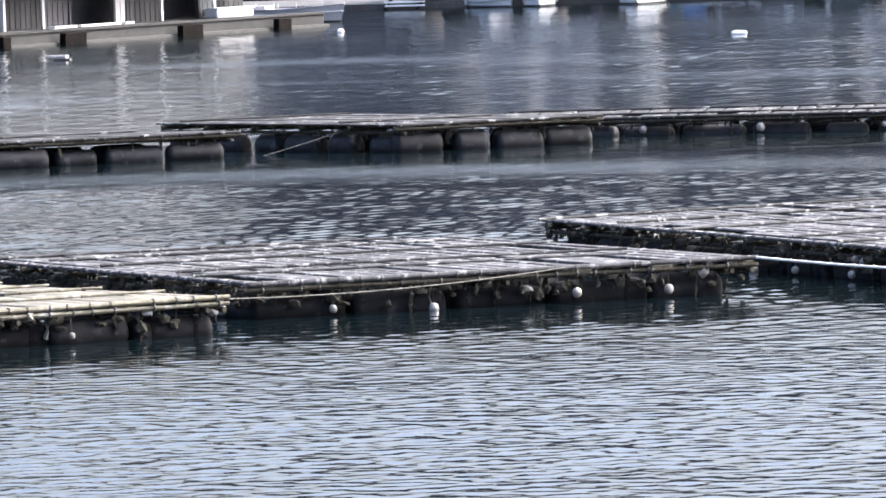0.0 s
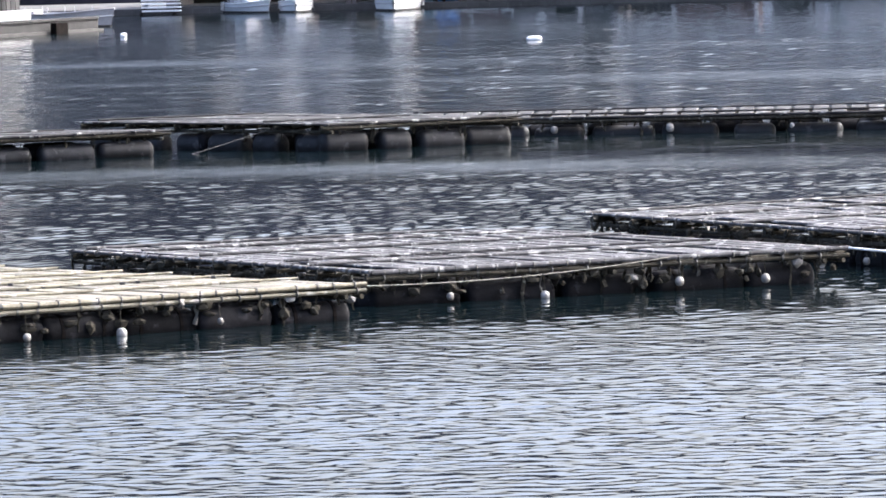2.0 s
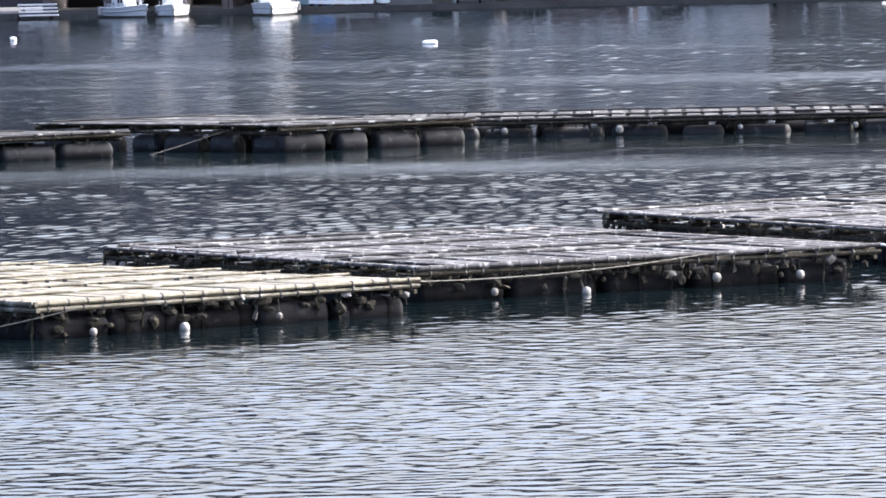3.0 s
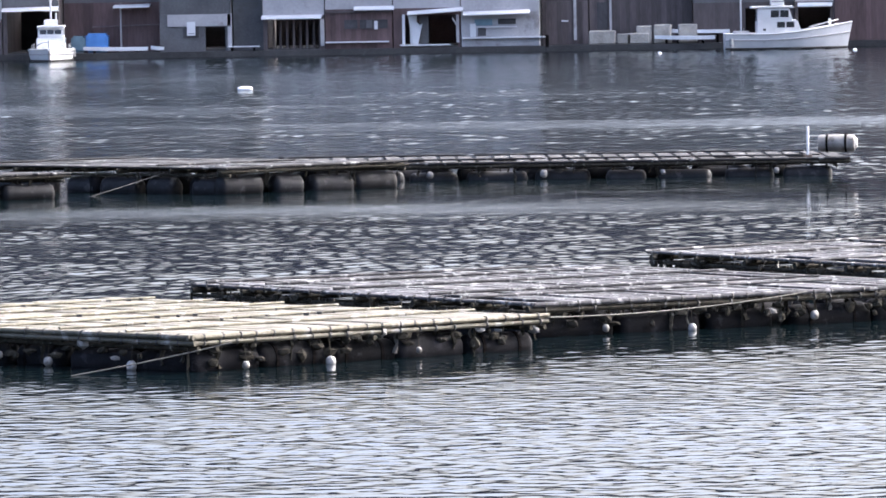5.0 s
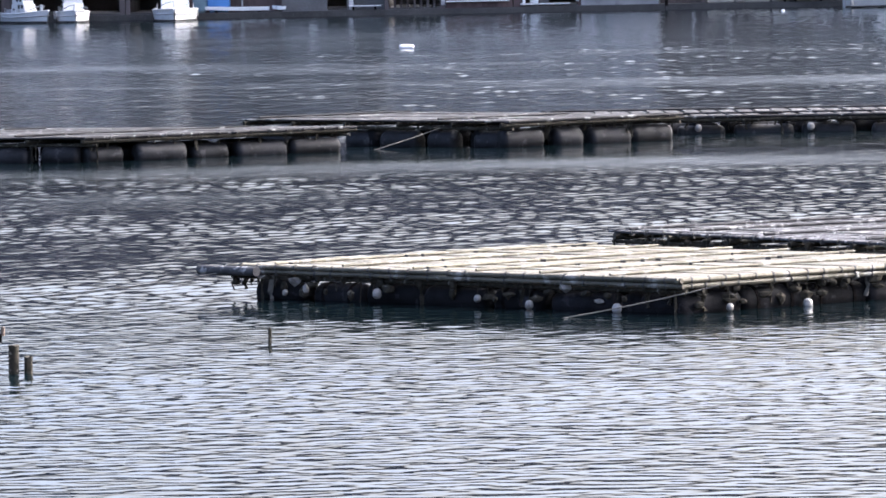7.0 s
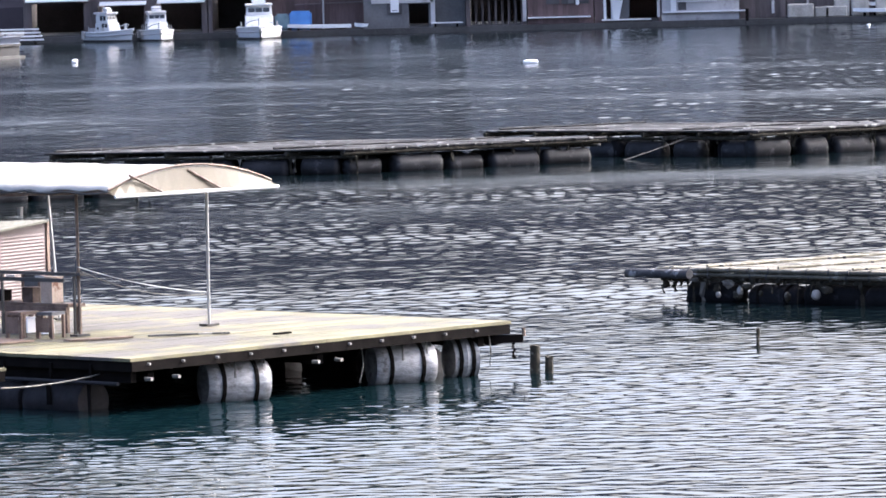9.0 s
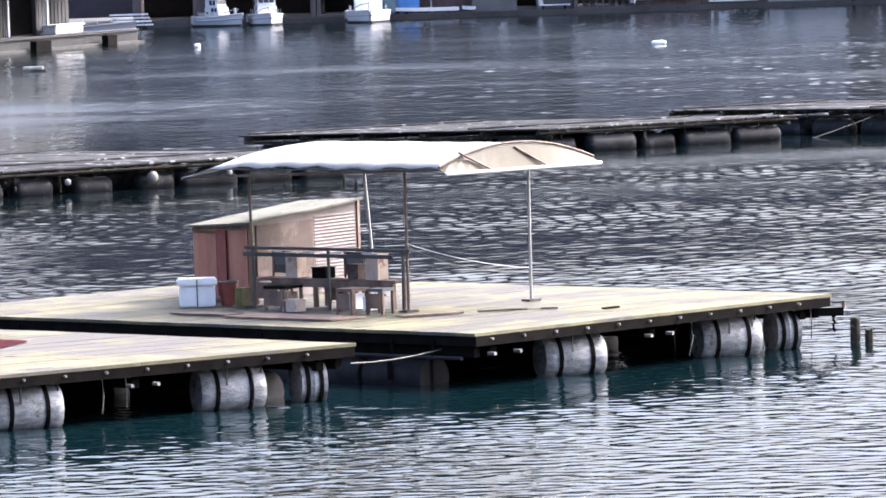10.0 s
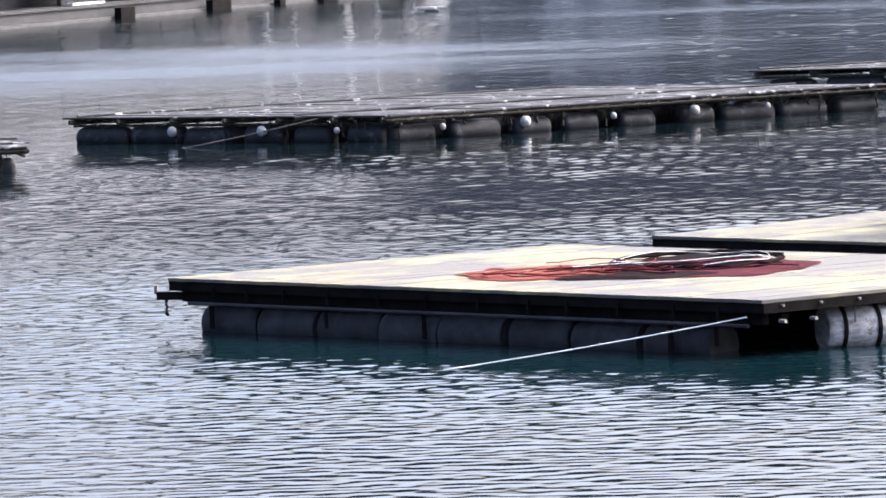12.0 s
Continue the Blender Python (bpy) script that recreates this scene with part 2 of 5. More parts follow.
    fine.inputs["From Min"].default_value, fine.inputs["From Max"].default_value = 106, 130
    fine.inputs["To Min"].default_value, fine.inputs["To Max"].default_value = 0.03, 0.005
    l.new(sep.outputs["Y"], fine.inputs["Value"])
    l.new(fine.outputs["Result"], bp.inputs["Distance"])
    rag = op("MULTIPLY", total, op("ADD", op("MULTIPLY", patch.outputs["Fac"], 1.6), 0.1))
    gust = n.new("ShaderNodeMapRange")
    gust.inputs["From Min"].default_value, gust.inputs["From Max"].default_value = 0.15, 0.75
    gust.inputs["To Min"].default_value, gust.inputs["To Max"].default_value = 0.055, 0.24
    l.new(rag, gust.inputs["Value"])
    haze = n.new("ShaderNodeMapRange")
    haze.inputs["From Min"].default_value, haze.inputs["From Max"].default_value = 150, 235
    haze.inputs["To Min"].default_value, haze.inputs["To Max"].default_value = 0.05, 0.105
    l.new(sep.outputs["Y"], haze.inputs["Value"])
    l.new(op("MAXIMUM", gust.outputs["Result"], haze.outputs["Result"]), p.inputs["Roughness"])
    return m


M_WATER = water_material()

# ---- building helpers ----
ORIGIN = {}
UP = Vector((0, 0, 1))


def V3(x, y, z=0.0):
    return Vector((x, y, z))


def thing(name, at, label, category, group="", kind=""):
    ob = new(name)
    ob.empty_display_size = 0.2
    ob.location = at
    ORIGIN[ob] = Vector(at)
    return tagged(ob, label, category, group, kind)


def as_mesh(bm, name, material, smooth=False):
    me = bpy.data.meshes.new(name)
    bmesh.ops.recalc_face_normals(bm, faces=bm.faces)
    bm.to_mesh(me)
    bm.free()
    me.materials.append(material)
    if smooth:
        me.shade_smooth()
        me.set_sharp_from_angle(angle=radians(40))
    return me


def part(name, bm, material, parent, label="", smooth=False):
    """One mesh under a thing or a part; bm is in world coordinates."""
    origin = ORIGIN[parent]
    bmesh.ops.translate(bm, verts=bm.verts, vec=-origin)
    ob = new(name, as_mesh(bm, name, material, smooth))
    ob.parent = parent
    ORIGIN[ob] = origin
    return tagged(ob, label)


def piece(name, mesh, parent, at, turn=0.0, label=""):
    """A part on a shared mesh at a world place, turned about z by turn radians."""
    ob = new(name, mesh)
    ob.parent = parent
    ob.location = Vector(at) - ORIGIN[parent]
    ob.rotation_euler = (0, 0, turn)
    ORIGIN[ob] = Vector(at)
    return tagged(ob, label)


def solo(name, bm, material, label, category, group="", kind="", smooth=False):
    """A thing that is one mesh, with its origin at the middle of its base."""
    xs = [v.co for v in bm.verts]
    base = Vector((sum(c.x for c in xs) / len(xs), sum(c.y for c in xs) / len(xs), min(c.z for c in xs)))
    bmesh.ops.translate(bm, verts=bm.verts, vec=-base)
    ob = new(name, as_mesh(bm, name, material, smooth))
    ob.location = base
    ORIGIN[ob] = base
    return tagged(ob, label, category, group, kind)


def prism(bm, o, a, b, c):
    """A block with corner o and edges a, b, c."""
    o, a, b, c = Vector(o), Vector(a), Vector(b), Vector(c)
    vs = [bm.verts.new(o + i * a + j * b + k * c) for k in (0, 1) for j in (0, 1) for i in (0, 1)]
    for f in ((0, 1, 3, 2), (4, 6, 7, 5), (0, 4, 5, 1), (2, 3, 7, 6), (0, 2, 6, 4), (1, 5, 7, 3)):
        bm.faces.new([vs[i] for i in f])
    return bm


def block(o, a, b, c):
    return prism(bmesh.new(), o, a, b, c)


def cyl(bm, p, q, r, n=12, r2=None):
    p, q = Vector(p), Vector(q)
    d = (q - p).normalized()
    s = d.orthogonal().normalized()
    if abs(d.z) < 0.9:
        s = d.cross(UP).normalized()
    t = d.cross(s)
    r2 = r if r2 is None else r2
    rings = []
    for c, rr in ((p, r), (q, r2)):
        rings.append([bm.verts.new(c + rr * (math.cos(2 * math.pi * i / n) * s + math.sin(2 * math.pi * i / n) * t)) for i in range(n)])
    for i in range(n):
        bm.faces.new((rings[0][i], rings[0][(i + 1) % n], rings[1][(i + 1) % n], rings[1][i]))
    bm.faces.new(rings[0][::-1])
    bm.faces.new(rings[1])
    return bm


def tube(points, r, n=8):
    """A swept round rope or pipe along points."""
    bm = bmesh.new()
    pts = [Vector(p) for p in points]
    rings = []
    for i, p in enumerate(pts):
        d = (pts[min(i + 1, len(pts) - 1)] - pts[max(i - 1, 0)]).normalized()
        s = d.cross(UP)
        s = s.normalized() if s.length > 1e-3 else Vector((1, 0, 0))
        t = d.cross(s)
        rings.append([bm.verts.new(p + r * (math.cos(2 * math.pi * k / n) * s + math.sin(2 * math.pi * k / n) * t)) for k in range(n)])
    for a, b in zip(rings, rings[1:]):
        for k in range(n):
            bm.faces.new((a[k], a[(k + 1) % n], b[(k + 1) % n], b[k]))
    bm.faces.new(rings[0][::-1])
    bm.faces.new(rings[-1])
    return bm


def sag(p, q, drop, n=14):
    p, q = Vector(p), Vector(q)
    return [p.lerp(q, i / n) - UP * drop * 4 * (i / n) * (1 - i / n) for i in range(n + 1)]


def revolve(profile, n=16):
    """A body of revolution about x from (x, radius) pairs, joined into one mesh."""
    bm = bmesh.new()
    rings = [[bm.verts.new((x, r * math.cos(2 * math.pi * k / n), r * math.sin(2 * math.pi * k / n))) for k in range(n)] for x, r in profile]
    for a, b in zip(rings, rings[1:]):
        for k in range(n):
            bm.faces.new((a[k], a[(k + 1) % n], b[(k + 1) % n], b[k]))
    bm.faces.new(rings[0][::-1])
    bm.faces.new(rings[-1])
    return bm


def float_profile(length, r, square=False):
    """Flat banded ends for the pale drums, domed ends for the dark ones."""
    h = length / 2
    if square:
        a = h * 0.52
        return [(-h, r * 0.7), (-h, r * 0.9), (-h + 0.05, r * 0.97), (-a - 0.1, r), (-a, r * 0.95), (-a + 0.1, r), (0, r * 1.015), (a - 0.1, r), (a, r * 0.95), (a + 0.1, r), (h - 0.05, r * 0.97), (h, r * 0.9), (h, r * 0.7)]
    e = min(0.17, r * 0.6)
    return [(-h, r * 0.3), (-h + e * 0.1, r * 0.6), (-h + e * 0.35, r * 0.86), (-h + e * 0.75, r * 0.98), (-h + e * 1.1, r), (-0.1, r * 1.01), (0, r * 0.985), (0.1, r * 1.01), (h - e * 1.1, r), (h - e * 0.75, r * 0.98), (h - e * 0.35, r * 0.86), (h - e * 0.1, r * 0.6), (h, r * 0.3)]


FLOATS = {}


def float_drum(parent, mid, along, length, r, material, strap=True, cap=False, name="float_drum", label=""):
    """A rounded cylinder float lying along a direction, with straps round it and, at times, a pale end cap."""
    key = (round(length, 2), round(r, 2), material.name)
    if key not in FLOATS:
        FLOATS[key] = as_mesh(revolve(float_profile(length, r, material not in (M_DARKFLOAT, M_TARFLOAT))), name, material, True)
        ring = bmesh.new()
        cyl(ring, (-0.03, 0, 0), (0.03, 0, 0), r + 0.015, 16)
        FLOATS[key + ("strap",)] = as_mesh(ring, "strap", M_BEAM)
        end = bmesh.new()
        cyl(end, (-0.05, 0, 0), (0.05, 0, 0), r * 0.86, 14, r * 0.5)
        FLOATS[key + ("cap",)] = as_mesh(end, "end_cap", M_CAP)
    a = math.atan2(along.y, along.x)
    ob = piece(name, FLOATS[key], parent, mid, a, label)
    for x in ((-length * 0.26, length * 0.26) if strap else ()):
        s = new("strap", FLOATS[key + ("strap",)])
        s.parent = ob
        s.location = (x, 0, 0)
    if cap:
        c = new("end_cap", FLOATS[key + ("cap",)])
        c.parent = ob
        c.location = (length / 2 + 0.02, 0, 0)
        tagged(c, "bleached pale end cap")
    return ob


# ---- water ----
def graded(core, outer):
    lo = [core[0] - o for o in outer][::-1]
    hi = [core[-1] + o for o in outer]
    return np.array(lo + list(core) + hi)


def build_water():
    out = [0.6, 1.5, 3, 6, 11, 20, 40, 80, 160, 320, 640, 1300, 2600]
    xs = graded(np.arange(-96.0, -18.0, 0.14), out)
    ys = graded(np.concatenate([np.arange(80, 132, 0.09), np.arange(132, 180, 0.14), np.arange(180, 205, 0.19), np.arange(205, 341, 0.36)]), out)
    gx, gy = np.meshgrid(xs, ys, indexing="ij")
    sx = np.gradient(xs)[:, None]
    sy = np.gradient(ys)[None, :]
    rng = np.random.default_rng(5)

    def waves(count, short, spread, across, slope):
        """Crossing wave trains: crest spacing from short up, crest length from across up."""
        h = np.zeros_like(gx)
        for i in range(count):
            ly = short * spread ** rng.random()
            lx = across * 3.0 ** rng.random()
            kx, ky = 2 * np.pi / lx * rng.choice((-1, 1)), 2 * np.pi / ly
            fade = np.exp(-(sx * abs(kx) / 1.7) ** 2) * np.exp(-(sy * abs(ky) / 1.7) ** 2)
            ph = kx * gx + ky * gy + rng.random() * 6.283
            h += slope * ly / (2 * np.pi) * fade * (np.sin(ph) + 0.25 * np.cos(2 * ph + 1.57))
        return h

    near = np.clip((126 - gy) / 14, 0, 1)
    far = np.clip((gy - 180) / 45, 0, 1)
    z = waves(90, 0.58, 2.7, 0.5, 0.0049) * (1 - 0.5 * near) + waves(80, 0.3, 2.2, 0.4, 0.01) * near + waves(60, 1.2, 2.6, 0.6, 0.0046) * far
    calm = np.zeros_like(gx)
    for i in range(12):
        lam = 18 + 50 * rng.random()
        ang = radians(90) + rng.normal() * 0.5
        calm += np.sin(2 * np.pi / lam * (gx * math.cos(ang) * 0.5 + gy * math.sin(ang)) + rng.random() * 6.283)
    z *= np.clip(1.0 + (0.14 - 0.08 * far) * calm, 0.5, 1.6)
    # sheltered water between the near and the far rafts, livelier water off the far shore
    z *= 1.0 - 0.25 * np.exp(-((gy - 156) / 14) ** 2) + 0.3 * np.clip((gy - 200) / 30, 0, 1)
    # calmer towards the inner side of the bay
    z *= 1.1 * near + (1 - near) * (1.28 - 0.45 * np.clip((-50 - gx) / 26, 0, 1))
    nx, ny = len(xs), len(ys)
    co = np.stack([gx, gy, z], -1).reshape(-1, 3)
    idx = np.arange(nx * ny).reshape(nx, ny)
    quads = np.stack([idx[:-1, :-1], idx[1:, :-1], idx[1:, 1:], idx[:-1, 1:]], -1).reshape(-1, 4)
    me = bpy.data.meshes.new("water")
    me.vertices.add(len(co))
    me.vertices.foreach_set("co", co.ravel())
    me.loops.add(quads.size)
    me.loops.foreach_set("vertex_index", quads.ravel().astype(np.int32))
    me.polygons.add(len(quads))
    me.polygons.foreach_set("loop_start", np.arange(0, quads.size, 4, dtype=np.int32))
    me.update(calc_edges=True)
    me.shade_smooth()
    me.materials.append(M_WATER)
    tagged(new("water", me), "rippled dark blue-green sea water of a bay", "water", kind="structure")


build_water()


# ---- hillside that closes the bay behind the houses ----
def build_hill():
    bm = bmesh.new()
    rng = random.Random(3)
    rows = []
    for j, (y, z) in enumerate([(352, 1.5), (362, 5), (380, 11), (405, 16), (440, 22.5), (500, 27.5), (620, 30), (900, 27)]):
        row = []
        for i in range(61):
            x = -700 + i * 22
            w = 0.95 + 0.08 * math.sin(x * 0.013 + 1.3) + 0.05 * math.sin(x * 0.05) + 0.14 / (1 + math.exp((x + 75) / 12))
            row.append(bm.verts.new((x, y + rng.uniform(-3, 3), z * (w if j > 1 else 1) + (rng.uniform(-2, 2) if j > 1 else 0))))
        rows.append(row)
    for a, b in zip(rows, rows[1:]):
        for i in range(60):
            bm.faces.new((a[i], a[i + 1], b[i + 1], b[i]))
    front = [bm.verts.new((v.co.x, 351, -1.0)) for v in rows[0]]
    for i in range(60):
        bm.faces.new((front[i], front[i + 1], rows[0][i + 1], rows[0][i]))
    ob = new("hillside", as_mesh(bm, "hillside", M_HILL))
    tagged(ob, "dark wooded hillside behind the boathouses", "hill", kind="structure")


build_hill()


# ---- floating platforms ----
def platform(F, R, L, top, label, drums_right, r=0.31):
    F, R, L = V3(*F), V3(*R), V3(*L)
    u, v = (R - F), (L - F)
    lu, lv = u.length, v.length
    U, W = u / lu, v / lv
    ob = thing("floating_platform", F + (u + v) / 2, label, "platform", "floating platforms")
    beam_top = top - 0.06
    # edge beams and joists
    for o, d, n, name in ((F, u, W, "edge_beam"), (L - W * 0.14, u, W, "edge_beam"), (F + W * 0.14, v - W * 0.28, U, "edge_beam"), (R + W * 0.14 - U * 0.14, v - W * 0.28, U, "edge_beam")):
        part(name, block(o + UP * (beam_top - 0.15), d, n * 0.14, UP * 0.15), M_BEAM, ob, "tarred black edge beam")
    k = int(lv / 1.5)
    for i in range(1, k):
        part("joist", block(F + W * (lv * i / k) + U * 0.16 + UP * (beam_top - 0.19), U * (lu - 0.32), W * 0.12, UP * 0.16), M_BEAM, ob)
    for s in (0.55, lu / 2, lu - 0.55):
        part("bearer", block(F + U * (s - 0.07) + W * 0.15 + UP * (beam_top - 0.33), W * (lv - 0.3), U * 0.14, UP * 0.135), M_BEAM, ob)
    for s in (0.12, lu - 0.24):
        part("stringer", block(F + U * s + W * 0.16 + UP * (beam_top - 0.33), W * (lv - 0.32), U * 0.12, UP * 0.175), M_BEAM, ob)
    # floats: uneven rows along each long side, and those under the short edge
    rows = random.Random(int(lv * 70))
    for s in (0.45, lu - 0.5):
        at = 1.35
        while at < lv - 1.4:
            ln = rows.choice((1.3, 1.4, 1.4))
            mid = F + U * (s + rows.uniform(-0.05, 0.05)) + W * (at + ln / 2) + UP * (beam_top - 0.33 - 0.36 + rows.uniform(-0.03, 0.02))
            # Darker than the pale drums: the side's shade is in this grey.
            float_drum(ob, mid, W, ln, 0.36, M_SHADEGREY, strap=rows.random() < 0.2, label="grey float drum darkened for the shade")
            at += ln + rows.choice((0.06, 0.08, 0.12, 0.3))
    # lower rail along the long side, with its clamps and ties
    side = F - U * 0.03 + UP * (beam_top - 0.34)
    part("side_rail", cyl(bmesh.new(), side + W * 0.3, side + W * (lv - 0.5), 0.03, 8), M_SHADEGREY, ob, "dull steel rail under the deck edge", True)
    at = 0.9
    while at < lv - 0.8:
        part("side_tie", block(side + W * at - UP * 0.02 - U * 0.012, W * 0.05, U * 0.03, UP * 0.3), M_BEAM, ob)
        if rows.random() < 0.6:
            ln = rows.uniform(0.25, 0.5)
            part("side_strap", block(side + W * (at + 0.1) + U * 0.06 - UP * ln, W * rows.uniform(0.05, 0.12), U * 0.02, UP * ln), M_BEAM, ob)
        at += rows.uniform(0.7, 1.2)
    for s0, ln in drums_right:
        float_drum(ob, F + U * (s0 + ln / 2) + W * 0.5 + UP * (beam_top - 0.16 - 0.36), V3(0.93, 0.37), ln * 0.82, 0.35, M_DRUM, label="pale weathered float with dark straps")
        for x in (-ln * 0.26, ln * 0.26) if ln > 1 else ():
            part("hanger", block(F + U * (s0 + ln / 2 + x - 0.012) + W * 0.13 + UP * (beam_top - 0.42), U * 0.024, W * 0.02, UP * 0.28), M_STRAP, ob)
    # bolts along the short edge
    me = as_mesh(cyl(bmesh.new(), (0, -0.03, 0), (0, 0.03, 0), 0.02, 8), "bolt", M_OLDDRUM)
    turn = math.atan2(U.y, U.x)
    m = int(lu / 0.75)
    for i in range(m):
        piece("bolt", me, ob, F + U * (0.35 + 0.75 * i) - W * 0.02 + UP * (beam_top - 0.05), turn)
    for i in (0.35, 0.95, lu * 0.47, lu * 0.53):
        piece("pipe_end", as_mesh(cyl(bmesh.new(), (0, -0.04, 0), (0, 0.1, 0), 0.03, 10), "pipe_end", M_OLDDRUM), ob, F + U * i - W * 0.04 + UP * (beam_top - 0.28), turn, "pale pipe end")
    hang = random.Random(int(lv * 50))
    for i in range(3):
        p = F + U * hang.uniform(0.3, lu - 0.3) + W * 0.1 + UP * (beam_top - 0.14)
        ln = hang.uniform(0.25, 0.6)
        part("hanging_line", tube([p, p + V3(0.02, 0, -ln * 0.5), p + V3(hang.uniform(-0.06, 0.06), 0, -ln)], 0.012, 5), M_OLDROPE, ob)
    # planks across the short way, each in two lengths
    w = 0.235
    count = int(lv / w)
    w = lv / count
    half = lu / 2 - 0.004
    mesh = as_mesh(block((0, 0, 0), U * (half + 0.03), W * (w - 0.008), UP * 0.05), "plank", M_DECK)
    rng = random.Random(int(lu * 100))
    for i in range(count):
        for h in (0, 1):
            piece("plank", mesh, ob, F + W * (w * i) - U * 0.03 * (1 - h) + U * (half + 0.008) * h + UP * (beam_top + 0.004 + rng.uniform(0, 0.006)))
    return ob, F, U, W, lu, lv


P2, F2, U2, W2, LU2, LV2 = platform((-57.86, 101.34), (-52.23, 107.95), (-67.7, 110.75), 0.86, "pale plank platform on floats, with a canopy and a shed", ((2.1, 1.25), (5.95, 1.25), (7.75, 0.5)))
P1, F1, U1, W1, LU1, LV1 = platform((-65.8, 94.85), (-59.68, 100.05), (-75.4, 104.05), 0.86, "pale plank platform on floats, with red nets lying on it", ((1.6, 1.3), (5.4, 1.25), (7.3, 0.5)))

DECK = 0.868
for ob, at, out in ((P1, F1 + W1 * LV1, V3(-0.92, 0.1)), (P2, F2 + U2 * LU2, V3(0.9, 0.2))):
    out = out.normalized()
    side = V3(-out.y, out.x)
    part("corner_timber", block(at - out * 0.3 - side * 0.07 + UP * 0.5, out * 0.5, side * 0.13, UP * 0.13), M_BEAM, ob, "black timber end at the corner")
    part("corner_bolt", cyl(bmesh.new(), at + out * 0.22 + UP * 0.6, at + out * 0.22 + UP * 0.74, 0.03, 8), M_RUST, ob)
    part("corner_chain", tube([at + out * 0.05 + V3(0.02 * math.cos(k * 2.1), 0.02 * math.sin(k * 2.1), 0.52 - 0.045 * k) for k in range(7)], 0.028, 6), M_BEAM, ob, "hanging chain end")



# ---- canopy on posts ----
def build_canopy():
    M, R, L = V3(-59.06, 106.57), V3(-57.11, 108.4), V3(-61.69, 108.99)
    u, v = R - M, L - M
    lu, lv = u.length, v.length
    U, W = u / lu, v / lv
    back = M + u + v
    ob = thing("canopy", (M + R + L + back) / 4 + UP * DECK, "white sheet canopy with a beige gable on steel posts", "canopy")
    for p, lean in ((M, V3(0, 0)), (R, V3(0.02, 0)), (L, V3(-0.02, 0)), (back, V3(-0.16, 0.1))):
        bm = cyl(bmesh.new(), p + UP * DECK, p + lean + UP * 3.2, 0.024, 10)
        post = part("post", bm, M_RUST if p is L or p is M else M_STEEL, ob, smooth=True)
        part("base_plate", block(p - U * 0.13 - W * 0.09 + UP * DECK, U * 0.26, W * 0.18, UP * 0.035), M_STRAP, post)
    s0, s1, t0, t1 = -0.35, lu + 0.35, -1.15, lv + 1.25
    span = s1 - s0

    def arch(k, eave, rise):
        a = k / 14
        return s0 + span * a, eave + rise * (1 - (2 * a - 1) ** 2)

    bm = bmesh.new()
    grid = []
    tn = 26
    for j in range(tn + 1):
        t = t0 + (t1 - t0) * j / tn
        end = min(1.0, (t1 - t) / 1.0)
        rise = 0.32 * (0.35 + 0.65 * math.sin(max(0, end) * math.pi / 2))
        row = []
        for k in range(15):
            s, z = arch(k, 3.22 - 0.2 * max(0.0, 1 - (t1 - t) / 1.4) ** 1.3, rise)
            z += (0.025 * math.sin(j * 1.7) + 0.015 * math.sin(j * 0.6)) * (1 if k in (0, 14) else 0.25)
            row.append(bm.verts.new(M + U * s + W * t + UP * z))
        grid.append(row)
    for a, b in zip(grid, grid[1:]):
        for k in range(14):
            bm.faces.new((a[k], a[k + 1], b[k + 1], b[k]))
    cover = part("cover", bm, M_CANOPY, ob, "white sheet cover", True)
    md = cover.modifiers.new("thick", "SOLIDIFY")
    md.thickness = 0.02
    part("hem", tube([M + U * (s0 - 0.004) + W * (t0 + (t1 - t0) * j / 52) + UP * (3.2 - 0.2 * max(0.0, 1 - (t1 - t0) * (1 - j / 52) / 1.4) ** 1.3 - 0.035 * abs(math.sin(j * 0.37))) for j in range(53)], 0.016, 6), M_STRAP, ob, "dark scalloped hem cord")
    # sloping gable at the near short end
    bm = bmesh.new()
    top = [bm.verts.new(M + U * arch(k, 3.22, 0.32)[0] + W * t0 + UP * (arch(k, 3.22, 0.32)[1] - 0.015)) for k in range(15)]
    low = [bm.verts.new(M + U * (arch(k, 3.22, 0.32)[0]) + W * (t0 - 0.13) + UP * 3.14) for k in range(15)]
    for k in range(14):
        bm.faces.new((low[k], low[k + 1], top[k + 1], top[k]))
    g = part("gable", bm, M_GABLE, ob, "beige cloth gable")
    md = g.modifiers.new("thick", "SOLIDIFY")
    md.thickness = 0.012
    part("gable_rail", cyl(bmesh.new(), M + U * s0 + W * (t0 - 0.16) + UP * 3.13, M + U * s1 + W * (t0 - 0.16) + UP * 3.13, 0.028, 8), M_EAVE, ob, "white rail", True)
    for k in (4, 9):
        s = arch(k, 3.22, 0.32)
        part("rafter", cyl(bmesh.new(), M + U * s[0] + W * (t0 - 0.16) + UP * 3.16, M + U * (s[0] - 0.55) + W * (t0 - 0.02) + UP * (s[1] - 0.03), 0.02, 8), M_RUST, ob)
    part("gable_arch", tube([M + U * arch(k, 3.235, 0.325)[0] + W * t0 + UP * arch(k, 3.235, 0.325)[1] for k in range(15)], 0.02, 6), M_RUST, ob)
    for s in (s0 + 0.05, s1 - 0.05):
        part("eave_rail", cyl(bmesh.new(), M + U * s + W * t0 + UP * 3.2, M + U * s + W * (t1 - 0.05) + UP * 3.02, 0.024, 8), M_RUST, ob, "", True)
    for t in (0.0, lv):
        part("tie_bar", cyl(bmesh.new(), M + U * s0 + W * t + UP * 3.19, M + U * s1 + W * t + UP * 3.19, 0.02, 8), M_RUST, ob)
    return M, U, W


CM, CU, CW = build_canopy()


